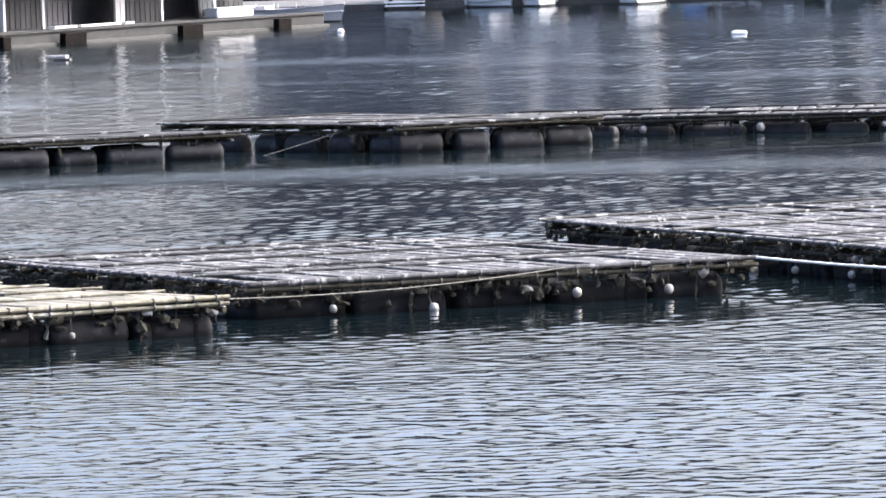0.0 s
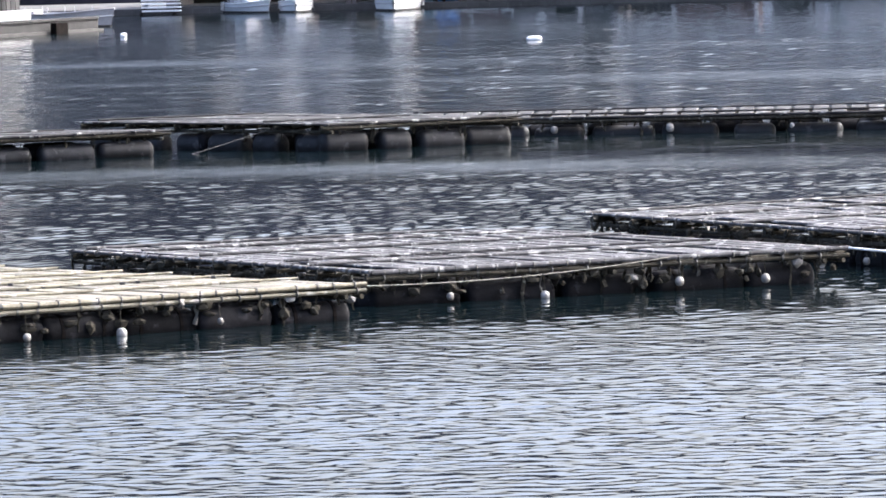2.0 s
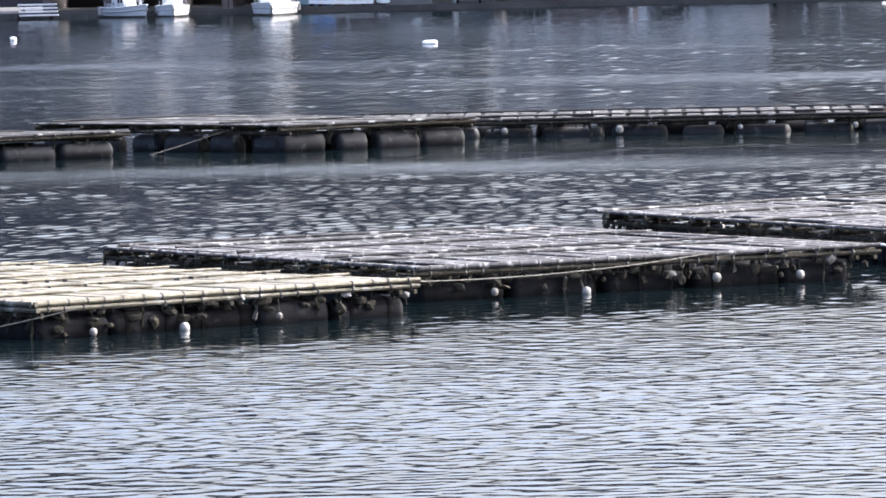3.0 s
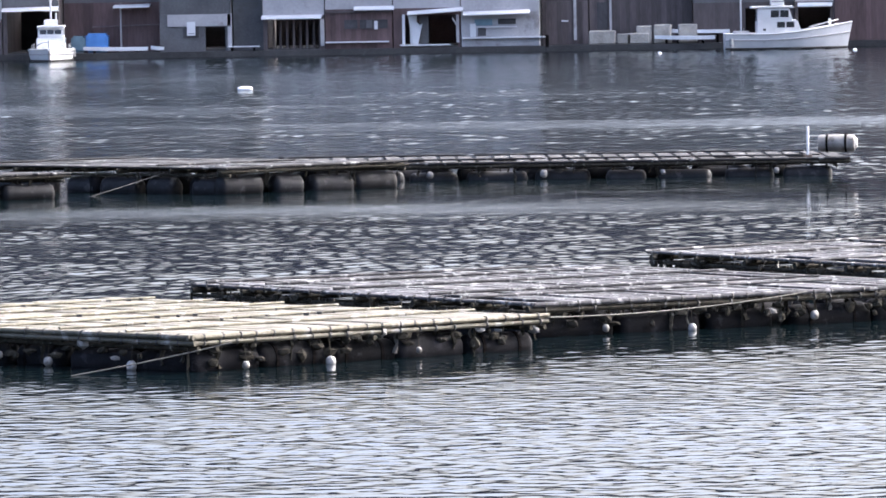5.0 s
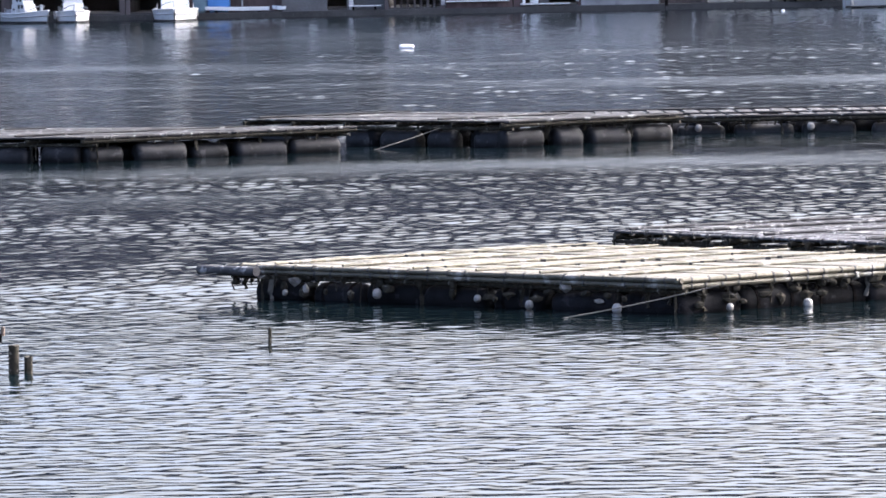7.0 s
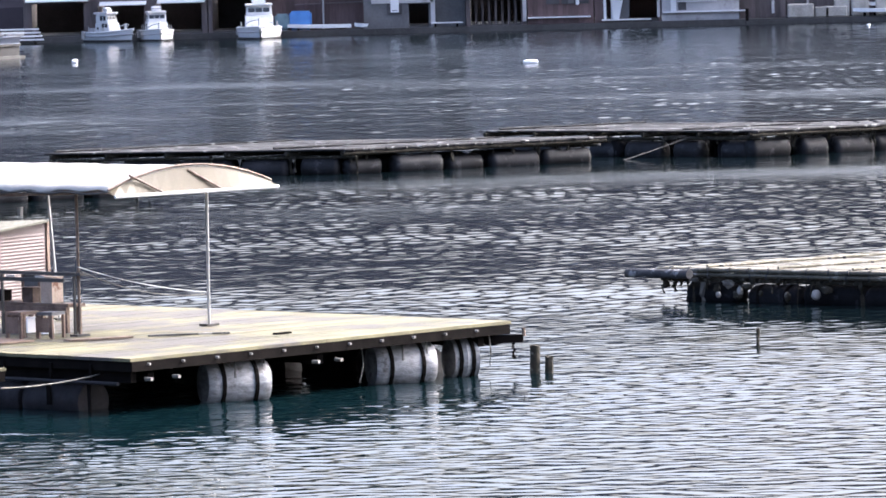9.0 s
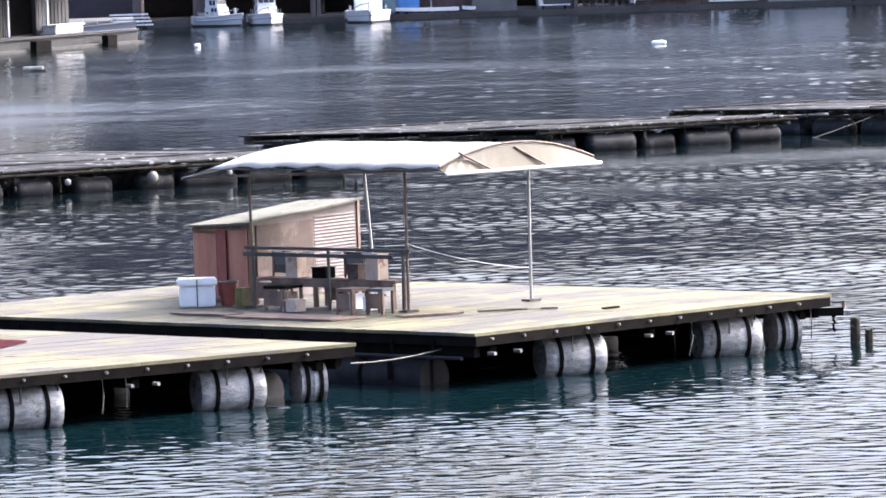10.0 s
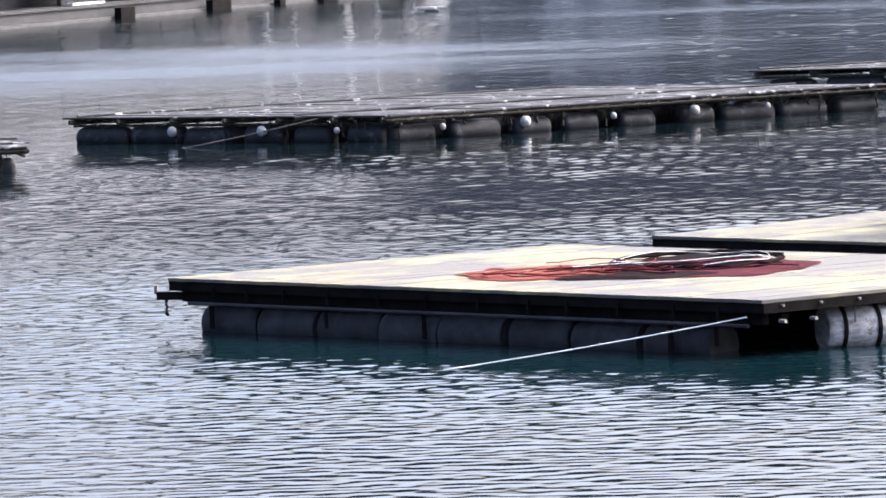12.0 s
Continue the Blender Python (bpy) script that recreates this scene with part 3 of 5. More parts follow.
# ---- shed ----
def build_shed():
    F = V3(-61.78, 110.35, DECK)
    R, L = V3(-60.12, 113.3, DECK), V3(-62.85, 112.0, DECK)
    u, v = R - F, L - F
    b = L + u
    ob = thing("shed", (F + R + L + b) / 4, "small lean-to shed of brown boards and faded sheets", "shed")
    zf, zr = 1.31, 1.5

    def wall(name, p, q, z0, z1, inward, material, label=""):
        bm = bmesh.new()
        d = Vector(inward).normalized() * 0.04
        vs = []
        for o in (V3(0, 0, 0), d):
            vs.append([bm.verts.new(x) for x in (p + o, q + o, q + o + UP * z1, p + o + UP * z0)])
        bm.faces.new(vs[0]), bm.faces.new(vs[1][::-1])
        for i in range(4):
            bm.faces.new((vs[0][i], vs[1][i], vs[1][(i + 1) % 4], vs[0][(i + 1) % 4]))
        return part(name, bm, material, ob, label)

    low = 0.11
    front = wall("front_wall", L, F, zf - low, zf, u, M_BROWN, "brown board wall with a doorway")
    side = wall("side_wall", F, R, zf, zr, v, M_PINKSHEET, "faded pinkish sheet wall")
    wall("back_wall", R, b, zr, zr - low, -u, M_BROWN)
    wall("far_wall", b, L, zr - low, zf - low, -v, M_BROWN)
    un, vn = u.normalized(), v.normalized()
    out_side = -vn * 0.012
    # plywood panel and corrugated sheet on the long side
    bm = bmesh.new()
    prism(bm, F + u * 0.04 + out_side + UP * 0.35, u * 0.53, -vn * 0.015, UP * 0.92)
    part("panel", bm, M_PANEL, ob, "faded orange plywood panel with worn marks")
    for i in range(22):
        z = 0.1 + 0.057 * i
        part("corrugation", cyl(bmesh.new(), F + u * 0.58 + vn * 0.019 + UP * z, F + u * 0.965 + vn * 0.019 + UP * z, 0.028, 10), M_PINKSHEET, side)
    part("corner_post", block(F - un * 0.03 - vn * 0.03, un * 0.07, vn * 0.07, UP * zf), M_YELLOW, ob, "post with flaking yellow paint")
    part("corner_post", block(R - un * 0.03 - vn * 0.03, un * 0.08, vn * 0.08, UP * zr), M_TABLE, ob)
    # doorway strip and door on the front
    part("door", block(F + v * 0.42 - un * 0.03 + UP * 0.04, v * 0.16, -un * 0.02, UP * (zf - 0.12)), M_REDDOOR, ob, "dark red-brown door edge")
    part("board", block(F + v * 0.06 - un * 0.012, v * 0.29, -un * 0.018, UP * (zf - 0.1)), M_BROWN, front, "faded orange board")
    part("board", block(F + v * 0.6 - un * 0.012, v * 0.39, -un * 0.018, UP * (zf - 0.2)), M_BROWN, front)
    part("lintel", block(F - un * 0.05 + UP * (zf - 0.09), v - UP * low, un * 0.04, UP * 0.07), M_TABLE, ob)
    # mono-pitch roof
    bm = bmesh.new()
    o = F - un * 0.2 - vn * 0.15
    slope = UP * ((zr - zf) / u.length)
    lu, lv = u.length + 0.25, v.length + 0.25
    prism(bm, o + UP * (zf + 0.01 - 0.2 * (zr - zf) / u.length), (un + slope) * lu, vn * lv - UP * low, UP * 0.035)
    part("roof", bm, M_ROOFSHEET, ob, "pale sheet roof")
    for i in range(9):
        part("roof_rib", cyl(bmesh.new(), o + vn * (0.06 + lv * i / 9) + UP * (zf + 0.042 - 0.2 * slope.z - low * i / 9), o + vn * (0.06 + lv * i / 9) + (un + slope) * lu + UP * (zf + 0.042 - 0.2 * slope.z - low * i / 9), 0.014, 6), M_ROOFSHEET, ob)
    part("doorstep", block(F + v * 0.25 - un * 0.42, v * 0.55, un * 0.3, UP * 0.07), M_TABLE, ob)


build_shed()


# ---- handrail, bench, chairs, cooler ----
def build_bench():
    p, q = V3(-61.45, 109.25, DECK), V3(-59.3, 107.3, DECK)
    d = q - p
    ln = d.length
    D = d / ln
    n = V3(-D.y, D.x, 0)
    ob = thing("bench", (p + q) / 2, "long low bench of dark worn planks under the canopy", "bench")
    for i in range(3):
        part("slat", block(p + n * (0.13 * i) + UP * 0.42, d, n * 0.12, UP * 0.05), M_TABLE, ob)
    part("apron", block(p - n * 0.004 + D * 0.05 + UP * 0.33, D * (ln - 0.1), n * 0.03, UP * 0.088), M_TABLE, ob)
    for a in (0.06, ln * 0.34, ln * 0.66, ln - 0.14):
        for b in (0.035, 0.3):
            part("leg", block(p + D * a + n * b, D * 0.07, n * 0.06, UP * 0.418), M_TABLE, ob)
    return p, D, n, ln


CP, CD, CN, CL = build_bench()
rail = thing("handrail", (-60.4, 107.8, DECK), "dark weathered handrail of two boards between the canopy posts", "handrail")
ra, rb = V3(-61.72, 108.95), V3(-59.05, 106.5)
rd = rb - ra
rnrm = V3(rd.y, -rd.x).normalized()
part("top_board", block(ra - rd * 0.03 + rnrm * 0.04 + UP * (DECK + 0.97), rd * 1.05, -rnrm * 0.14, UP * 0.045), M_STRAP, rail)
part("lower_board", block(ra - rd * 0.03 + rnrm * 0.045 + UP * (DECK + 0.86), rd * 0.95, rnrm * 0.03, UP * 0.06), M_STRAP, rail)
for a in (0.02, 0.5, 0.97):
    part("upright", block(ra + rd * a + rnrm * 0.038 + UP * DECK, rd.normalized() * 0.035, -rnrm * 0.04, UP * 0.965), M_STRAP, rail)
for a in (0.17, 0.36, 0.55, 0.74):
    part("bracket", block(ra + rd * a + rnrm * 0.08 + UP * (DECK + 0.93), rd * 0.06, rnrm * 0.01, UP * 0.03), M_CAP, rail, "pale metal bracket")


def chair(at, along, w, d, h, label, seat_material, tall=0.42):
    at = V3(at[0], at[1], DECK)
    A = Vector((math.cos(along), math.sin(along), 0))
    B = Vector((-A.y, A.x, 0))
    ob = thing("chair", at, label, "chair", "chairs under the canopy")
    o = at - A * w / 2 - B * d / 2
    part("seat", block(o + UP * (h - 0.05), A * w, B * d, UP * 0.05), seat_material, ob)
    for i in (0, 1):
        for j in (0, 1):
            part("leg", block(o + A * i * (w - 0.045) + B * j * (d - 0.045), A * 0.045, B * 0.045, UP * (h - 0.052)), M_TABLE, ob)
    part("side_panel", block(o + A * 0.05 - B * 0.015 + UP * 0.1, A * (w - 0.1), B * 0.012, UP * (h - 0.18)), M_TABLE, ob)
    if tall:
        part("backrest", block(o + B * (d - 0.02) + UP * (h + 0.05), A * w, B * 0.02, UP * (tall - 0.05)), M_STRAP, ob)
        part("back_pad", block(o + B * (d - 0.04) + A * 0.06 + UP * (h + tall * 0.45), A * (w - 0.12), B * 0.018, UP * tall * 0.45), M_GREYWALL, ob, "dull grey back pad")
        for i in (0, 1):
            part("back_post", block(o + B * (d - 0.045) + A * i * (w - 0.045) + UP * h, A * 0.045, B * 0.022, UP * tall), M_TABLE, ob)


ANG = math.atan2(CD.y, CD.x)
chair((-61.38, 109.78), ANG, 0.46, 0.44, 0.45, "dark wooden chair with a dull grey back pad behind the bench", M_TABLE)
chair((-60.15, 108.75), ANG, 0.44, 0.44, 0.45, "dark wooden chair with a dull grey back pad behind the bench", M_TABLE)
chair((-59.95, 106.3), ANG, 0.36, 0.4, 0.44, "dark stool with open legs before the bench", M_TABLE, 0)
chair((-59.5, 106.35), ANG + 0.2, 0.3, 0.36, 0.42, "grey stool beside the canopy post", M_GREYWALL, 0)
chair((-61.15, 107.9), ANG, 0.5, 0.42, 0.42, "dark stool heaped with gear before the bench", M_BEAM, 0)

# cartons and crates round the bench
for along, across, z, w, h, m, nm, lab in ((0.34, 0.06, 0.475, 0.26, 0.4, M_CARTON, "carton", "pale carton standing on the bench"), (2.2, 0.06, 0.475, 0.27, 0.4, M_CARTON, "carton", "pale carton standing on the bench"), (1.75, 0.08, 0.475, 0.24, 0.22, M_PANEL, "carton", "brown carton standing on the bench"), (0.95, 0.06, 0.475, 0.3, 0.16, M_BEAM, "crate", "low black crate standing on the bench"), (1.3, -1.0, 0.004, 0.3, 0.18, M_CARTON, "crate", "pale crate on the deck before the bench"), (-0.3, -0.5, 0.004, 0.16, 0.3, M_YELLOW, "canister", "yellow plastic canister on the deck"), (0.55, -0.35, 0.004, 0.22, 0.24, M_CARTON, "carton", "pale carton on the deck under the bench"), (1.95, -0.2, 0.004, 0.2, 0.22, M_FOAM, "carton", "white foam carton on the deck under the bench"), (2.45, -0.3, 0.004, 0.18, 0.2, M_FOAM, "carton", "white foam carton on the deck under the bench")):
    o = CP + CD * along + CN * across + UP * z
    ob = thing(nm, o, lab, "box")
    part("body", block(o, CD * w, CN * 0.24, UP * h), m, ob)
    part("lid", block(o - CD * 0.01 - CN * 0.01 + UP * (h + 0.001), CD * (w + 0.02), CN * 0.26, UP * 0.02), m, ob)


def build_cooler():
    o = V3(-62.95, 109.5, DECK)
    A = V3(0.98, 0.1, 0)
    B = V3(-0.1, 0.98, 0)
    ob = thing("cooler_box", o + A * 0.3 + B * 0.2, "white foam cooler box with a lid, on the deck", "box")
    bm = block(o, A * 0.6, B * 0.4, UP * 0.34)
    bmesh.ops.bevel(bm, geom=bm.edges[:], offset=0.02, segments=2, affect="EDGES")
    part("body", bm, M_FOAM, ob)
    bm = block(o - A * 0.03 - B * 0.03 + UP * 0.342, A * 0.66, B * 0.46, UP * 0.13)
    bmesh.ops.bevel(bm, geom=bm.edges[:], offset=0.025, segments=2, affect="EDGES")
    part("lid", bm, M_FOAM, ob)
    part("rope", block(o + A * 0.28 - B * 0.034 + UP * 0.01, A * 0.02, B * 0.006, UP * 0.45), M_STRAP, ob)
    o2 = o + A * 0.66 + B * 0.05
    ob = thing("basket", o2 + A * 0.15 + B * 0.15, "reddish plastic basket beside the cooler box", "basket")
    bm = bmesh.new()
    cyl(bm, o2 + A * 0.17 + B * 0.17, o2 + A * 0.17 + B * 0.17 + UP * 0.38, 0.13, 14, 0.17)
    part("body", bm, M_REDDOOR, ob, "", True)
    part("rim", tube([o2 + A * (0.17 + 0.17 * math.cos(k * 0.5236)) + B * (0.17 + 0.17 * math.sin(k * 0.5236)) + UP * 0.39 for k in range(13)], 0.014, 6), M_PINKSHEET, ob)


build_cooler()


def rope(name, pts, r, material, label):
    return solo(name, tube(pts, r), material, label, "rope", smooth=True)


# line from the counter post to the canopy post, two strands
rope("rope", sag(V3(-59.06, 106.53, 1.98), V3(-57.14, 108.36, 1.42), 0.07), 0.006, M_ROPE, "pale line tied between two canopy posts")
rope("rope", sag(V3(-59.06, 106.53, 1.93), V3(-57.14, 108.36, 1.38), 0.15), 0.007, M_OLDROPE, "slack grey line tied between two canopy posts")

# loose boards round the counter; mats are slabs added for the deck's wet stains
for (x, y), ln, wd, an, mt, nm in (((-60.9, 106.1), 2.5, 0.8, ANG, M_TABLE, "mat"), ((-58.7, 105.7), 1.1, 0.25, 0.5, M_RUST, "loose_board"), ((-57.3, 106.2), 1.3, 0.12, 0.2, M_OLDBAMBOO, "loose_board"), ((-55.8, 105.9), 0.35, 0.1, 0.9, M_BEAM, "loose_board"), ((-62.4, 107.6), 1.3, 0.4, ANG, M_TABLE, "mat")):
    a = V3(math.cos(an), math.sin(an))
    b = V3(-a.y, a.x)
    o = V3(x, y, DECK + 0.004)
    bm = block(o - a * ln / 2 - b * wd / 2, a * ln, b * wd, UP * 0.025)
    solo(nm, bm, mt, "thin dark slab for wet stained planks" if nm == "mat" else "short dark board lying on the planks", nm.split("_")[-1])


# ---- nets on the near platform ----
def mound(c, A, B, la, lb, h, seed, nx=30, ny=16):
    rng = random.Random(seed)
    ph = [rng.uniform(0, 6.28) for _ in range(6)]
    bm = bmesh.new()
    rows = []
    for i in range(nx + 1):
        row = []
        for j in range(ny + 1):
            a, b = 2 * i / nx - 1, 2 * j / ny - 1
            # square to disc
            x, y = a * math.sqrt(1 - b * b / 2), b * math.sqrt(1 - a * a / 2)
            edge = 1 + 0.06 * math.sin(5 * math.atan2(y, x) + ph[0]) + 0.04 * math.sin(9 * math.atan2(y, x) + ph[1])
            rr = x * x + y * y
            z = h * max(0, 1 - rr) ** 0.6 * (0.7 + 0.25 * math.sin(7 * x + ph[2]) + 0.2 * math.sin(11 * y + 5 * x + ph[3])) + 0.006
            row.append(bm.verts.new(c + A * x * la * edge + B * y * lb * edge + UP * max(z, 0.006)))
        rows.append(row)
    for p, q in zip(rows, rows[1:]):
        for j in range(ny):
            bm.faces.new((p[j], p[j + 1], q[j + 1], q[j]))
    return bm


NA = V3(0.98, -0.05).normalized()
NB = V3(0.05, 0.98).normalized()
NC = V3(-67.6, 101.9, DECK)
solo("fishing_net", mound(NC + V3(1.0, 0.2), NA, NB, 1.6, 2.1, 0.05, 1), M_NET, "red fishing net spread flat on the planks", "net", "nets", smooth=True)
solo("fishing_net", mound(NC + V3(-1.5, 0.2), NA, NB, 1.5, 1.6, 0.05, 2), M_SALMON, "faded salmon red net spread on the planks", "net", "nets", smooth=True)
solo("fishing_net", mound(NC + V3(-0.2, -1.25), NA, NB, 1.3, 0.55, 0.07, 3), M_DARKNET, "dark brown net heaped on the planks", "net", "nets", smooth=True)
solo("fishing_net", mound(NC + V3(0.75, 2.3), NA, NB, 0.95, 0.8, 0.07, 4), M_DARKNET, "black net heaped beside the red net", "net", "nets", smooth=True)
ring = [NC + V3(0.65 + 1.25 * math.cos(k * math.pi / 12), 1.1 + 1.6 * math.sin(k * math.pi / 12), 0.1 + 0.03 * math.sin(k)) for k in range(25)]
rope("net_hoop", ring, 0.0045, M_ROPE, "pale rope hoop lying on the nets")
rope("rope", [NC + V3(-1.2 + 0.33 * k, -0.3 + 0.28 * k * (0.5 + 0.1 * math.sin(k)), 0.12) for k in range(10)], 0.005, M_ROPE, "pale rope lying across the red net")

coil = [NC + V3(0.75 + (1.35 + 0.07 * math.sin(k * 0.9)) * math.cos(k * math.pi / 12), 1.2 + 1.75 * math.sin(k * math.pi / 12), 0.07 + 0.02 * math.sin(k * 1.7)) for k in range(49)]
rope("net_roll", coil, 0.024, M_DARKNET, "dark brown rolled net laid in an oval on the nets")

# folds of net twine lying in loops
rn = random.Random(8)
for k in range(18):
    ra2, rb2, ph = rn.uniform(0.5, 1.7), rn.uniform(0.3, 0.9), rn.uniform(0, 6.28)
    ce = NC + V3(rn.uniform(-2.0, 1.2), rn.uniform(-0.8, 1.4))
    loop = [ce + NA * (ra2 * math.cos(ph + a * 0.3)) + NB * (rb2 * math.sin(ph + a * 0.3)) + UP * (0.075 + 0.02 * math.sin(a * 1.3)) for a in range(15)]
    rope("net_line", loop, rn.uniform(0.008, 0.016), M_SALMON if ce.x < NC.x - 0.6 else (M_DARKNET, M_NET)[k % 2], "dark twisted net line lying in loops on the nets")

# mooring ropes of the platforms
rope("mooring_rope", sag(V3(-66.05, 95.0, 0.6), V3(-70.75, 94.6, -0.03), 0.03), 0.009, M_ROPE, "pale mooring rope running down into the water")
rope("mooring_rope", sag(V3(-59.75, 100.05, 0.55), V3(-58.3, 102.2, 0.6), 0.05), 0.011, M_OLDROPE, "grey rope tying two platforms together")


def stub(x, y, h, r, label):
    bm = bmesh.new()
    rng = random.Random(int(abs(x) * 100))
    cyl(bm, V3(x, y, -0.6), V3(x + 0.02, y, h), r, 12, r * 0.9)
    for vt in bm.verts:
        vt.co += Vector((rng.uniform(-0.15, 0.15) * r, rng.uniform(-0.15, 0.15) * r, rng.uniform(-0.5, 0.2) * r if vt.co.z > 0 else 0))
    ob = solo("mooring_post", bm, M_WEEDSHADE, label, "post", smooth=True)
    return ob


stub(-51.85, 107.9, 0.45, 0.085, "dark weathered post standing in the water")
stub(-51.63, 107.95, 0.28, 0.07, "dark weathered post standing in the water")
stub(-48.17, 113.4, 0.28, 0.03, "thin dark stake standing in the water")


# ---- oyster rafts ----
BALLS = {}


def ball_float(parent, at, r, material, label=""):
    """A small hanging ball float, a little longer than wide."""
    key = (round(r, 2), material.name)
    if key not in BALLS:
        bm = revolve([(-r * 1.1, r * 0.35), (-r * 0.9, r * 0.7), (-r * 0.4, r), (r * 0.3, r * 0.96), (r * 0.75, r * 0.7), (r * 0.95, r * 0.35)], 10)
        bmesh.ops.rotate(bm, verts=bm.verts, matrix=Matrix.Rotation(-math.pi / 2, 3, "Y"))
        BALLS[key] = as_mesh(bm, "ball_float", material, True)
    return piece("ball_float", BALLS[key], parent, at, 0.0, label)


def raft(F, R, L, top, label, style, pitch, float_len, float_r, seed=1, front=4, left=4, balls=1.7, ball_r=0.09):
    """Corners F (nearest), R and L. Boards on bearers and poles, doubled edge poles with lashings, float drums below."""
    rng = random.Random(seed)
    F, R, L = V3(*F), V3(*R), V3(*L)
    u, v = R - F, L - F
    lu, lv = u.length, v.length
    U, W = u / lu, v / lv
    pale, far = style == "pale", style == "far"
    skin = {"pale": M_BAMBOO, "dark": M_OLDBAMBOO, "far": M_FARBAMBOO}[style]
    ob = thing("oyster_raft", F + (u + v) / 2, label, "raft", "oyster rafts")
    tu, tv = math.atan2(U.y, U.x), math.atan2(W.y, W.x)
    # bearers along the near edge, their shade under the boards put into the colour
    k = max(3, int(lv / 1.6))
    for i in range(k + 1):
        o = F + W * (lv * i / k + (0.14 if i == 0 else -0.14 if i == k else 0)) - U * 0.05 + UP * (top - 0.12)
        part("bearer", cyl(bmesh.new(), o, o + U * (lu + 0.1) + UP * rng.uniform(-0.02, 0.02), 0.065, 8), M_WEEDSHADE, ob, "", True)
    # boards the other way, in lengths, uneven in height and end
    n = max(3, int(lu / pitch))
    step = lu / n
    lens = max(2, round(lv / 3.4))
    seg = lv / lens
    wide = 0.9 if pale else 0.84
    meshes = []
    for j in range(3):
        bm = block((0, -step * wide / 2 + 0.012 * j, 0), (seg * 1.01, 0, 0), (0, step * wide - 0.024 * j, 0), (0, 0, 0.05))
        bmesh.ops.bevel(bm, geom=[e for e in bm.edges if abs(e.verts[0].co.x - e.verts[1].co.x) > 1], offset=0.014, segments=1, affect="EDGES")
        meshes.append(as_mesh(bm, "board", skin))
    for i in range(n):
        for j in range(lens):
            if not pale and rng.random() < 0.05:
                continue
            at = F + U * (step * (i + 0.5)) + W * (seg * j + (rng.uniform(-0.05, 0.08) if j == 0 else 0)) + UP * (top - 0.05 + rng.uniform(-0.012, 0.012))
            piece("board", rng.choice(meshes), ob, at, tv + rng.uniform(-0.012, 0.012) * (0.4 if pale else 1))
    # under poles that lie on the floats, in the same shade-dark colour
    for f in (0.01, 0.06, 0.5, 0.95, 0.99) if not far else (0.02, 0.98):
        o = F + U * (lu * f) - W * 0.1 + UP * (top - 0.225)
        part("under_pole", cyl(bmesh.new(), o, o + W * (lv + 0.2), 0.045, 7, 0.035), M_WEEDSHADE, ob, "", True)
    # two edge poles, one above the other, on both near sides, with lashings round them
    er = 0.05 if not far else 0.045
    for D, N, ln, turn in ((U, W, lu, tu), (W, U, lv, tv)):
        o = F - N * 0.05
        poles = ((-0.03, er, skin), (-0.13, er * 0.9, skin if pale else M_WEEDSHADE))
        for z, r, m in poles if pale or D is U else ((-0.02, er * 0.65, skin),):
            a, c = rng.uniform(0.05, 0.2), rng.uniform(0.0, 0.1)
            part("edge_pole", cyl(bmesh.new(), o - D * a + UP * (top + z), o + D * (ln + c) + UP * (top + z + rng.uniform(-0.02, 0.02)), r, 8, r * 0.8), m, ob, "", True)
        if far:
            continue
        band = as_mesh(cyl(bmesh.new(), (-0.016, 0, 0), (0.016, 0, 0), er * 1.22, 8), "lashing", M_STRAP)
        m = int(ln / (step if D is U else 0.46))
        for i in range(m):
            if rng.random() < 0.1:
                continue
            for z in (-0.03, -0.13) if rng.random() < 0.75 and (pale or D is U) else (-0.03,):
                piece("lashing", band, ob, o + D * (ln * (i + 0.5 + rng.uniform(-0.12, 0.12)) / m) + UP * (top + z), turn + rng.uniform(-0.6, 0.6))
    # cross poles lying on the boards
    rows = {"pale": (0.16, 0.3, 0.45, 0.6, 0.75, 0.9), "dark": (0.22, 0.36, 0.62, 0.83, 0.985), "far": (0.3, 0.985)}[style]
    for f in rows:
        o = F + W * (lv * f + rng.uniform(-0.12, 0.12)) + UP * (top + 0.026)
        a, c = rng.uniform(-0.6, 0.25) if not pale else -0.1, rng.uniform(-1.2, 0.2) if not pale else 0.0
        part("cross_pole", cyl(bmesh.new(), o - U * a, o + U * (lu + c) + W * rng.uniform(-0.15, 0.15), 0.032, 8, 0.022), M_BAMBOO if pale else skin, ob, "", True)
        if pale:
            tie = as_mesh(block((-0.05, -0.009, -0.03), (0.1, 0, 0), (0, 0.018, 0), (0, 0, 0.05)), "lashing", M_STRAP)
            for i in range(n):
                if rng.random() < 0.4:
                    piece("lashing", tie, ob, F + U * (step * (i + 0.98)) + W * (lv * f + rng.uniform(-0.2, 0.2)) + UP * (top + 0.02), tv + rng.uniform(-0.7, 0.7))
    # floats under the two near edges, a second row behind them
    zf = top - 0.24 - float_r
    for D, N, ln, cnt in ((U, W, lu, front), (W, U, lv, left)):
        if not cnt:
            continue
        gap = (ln - 0.3) / cnt
        for i in range(cnt):
            c = 0.15 + gap * (i + 0.5) + rng.uniform(-0.1, 0.1)
            size = float_len * (rng.choice((0.82, 1.0, 1.0, 1.12)) if not far else rng.choice((0.66, 0.8, 0.9, 1.0)))
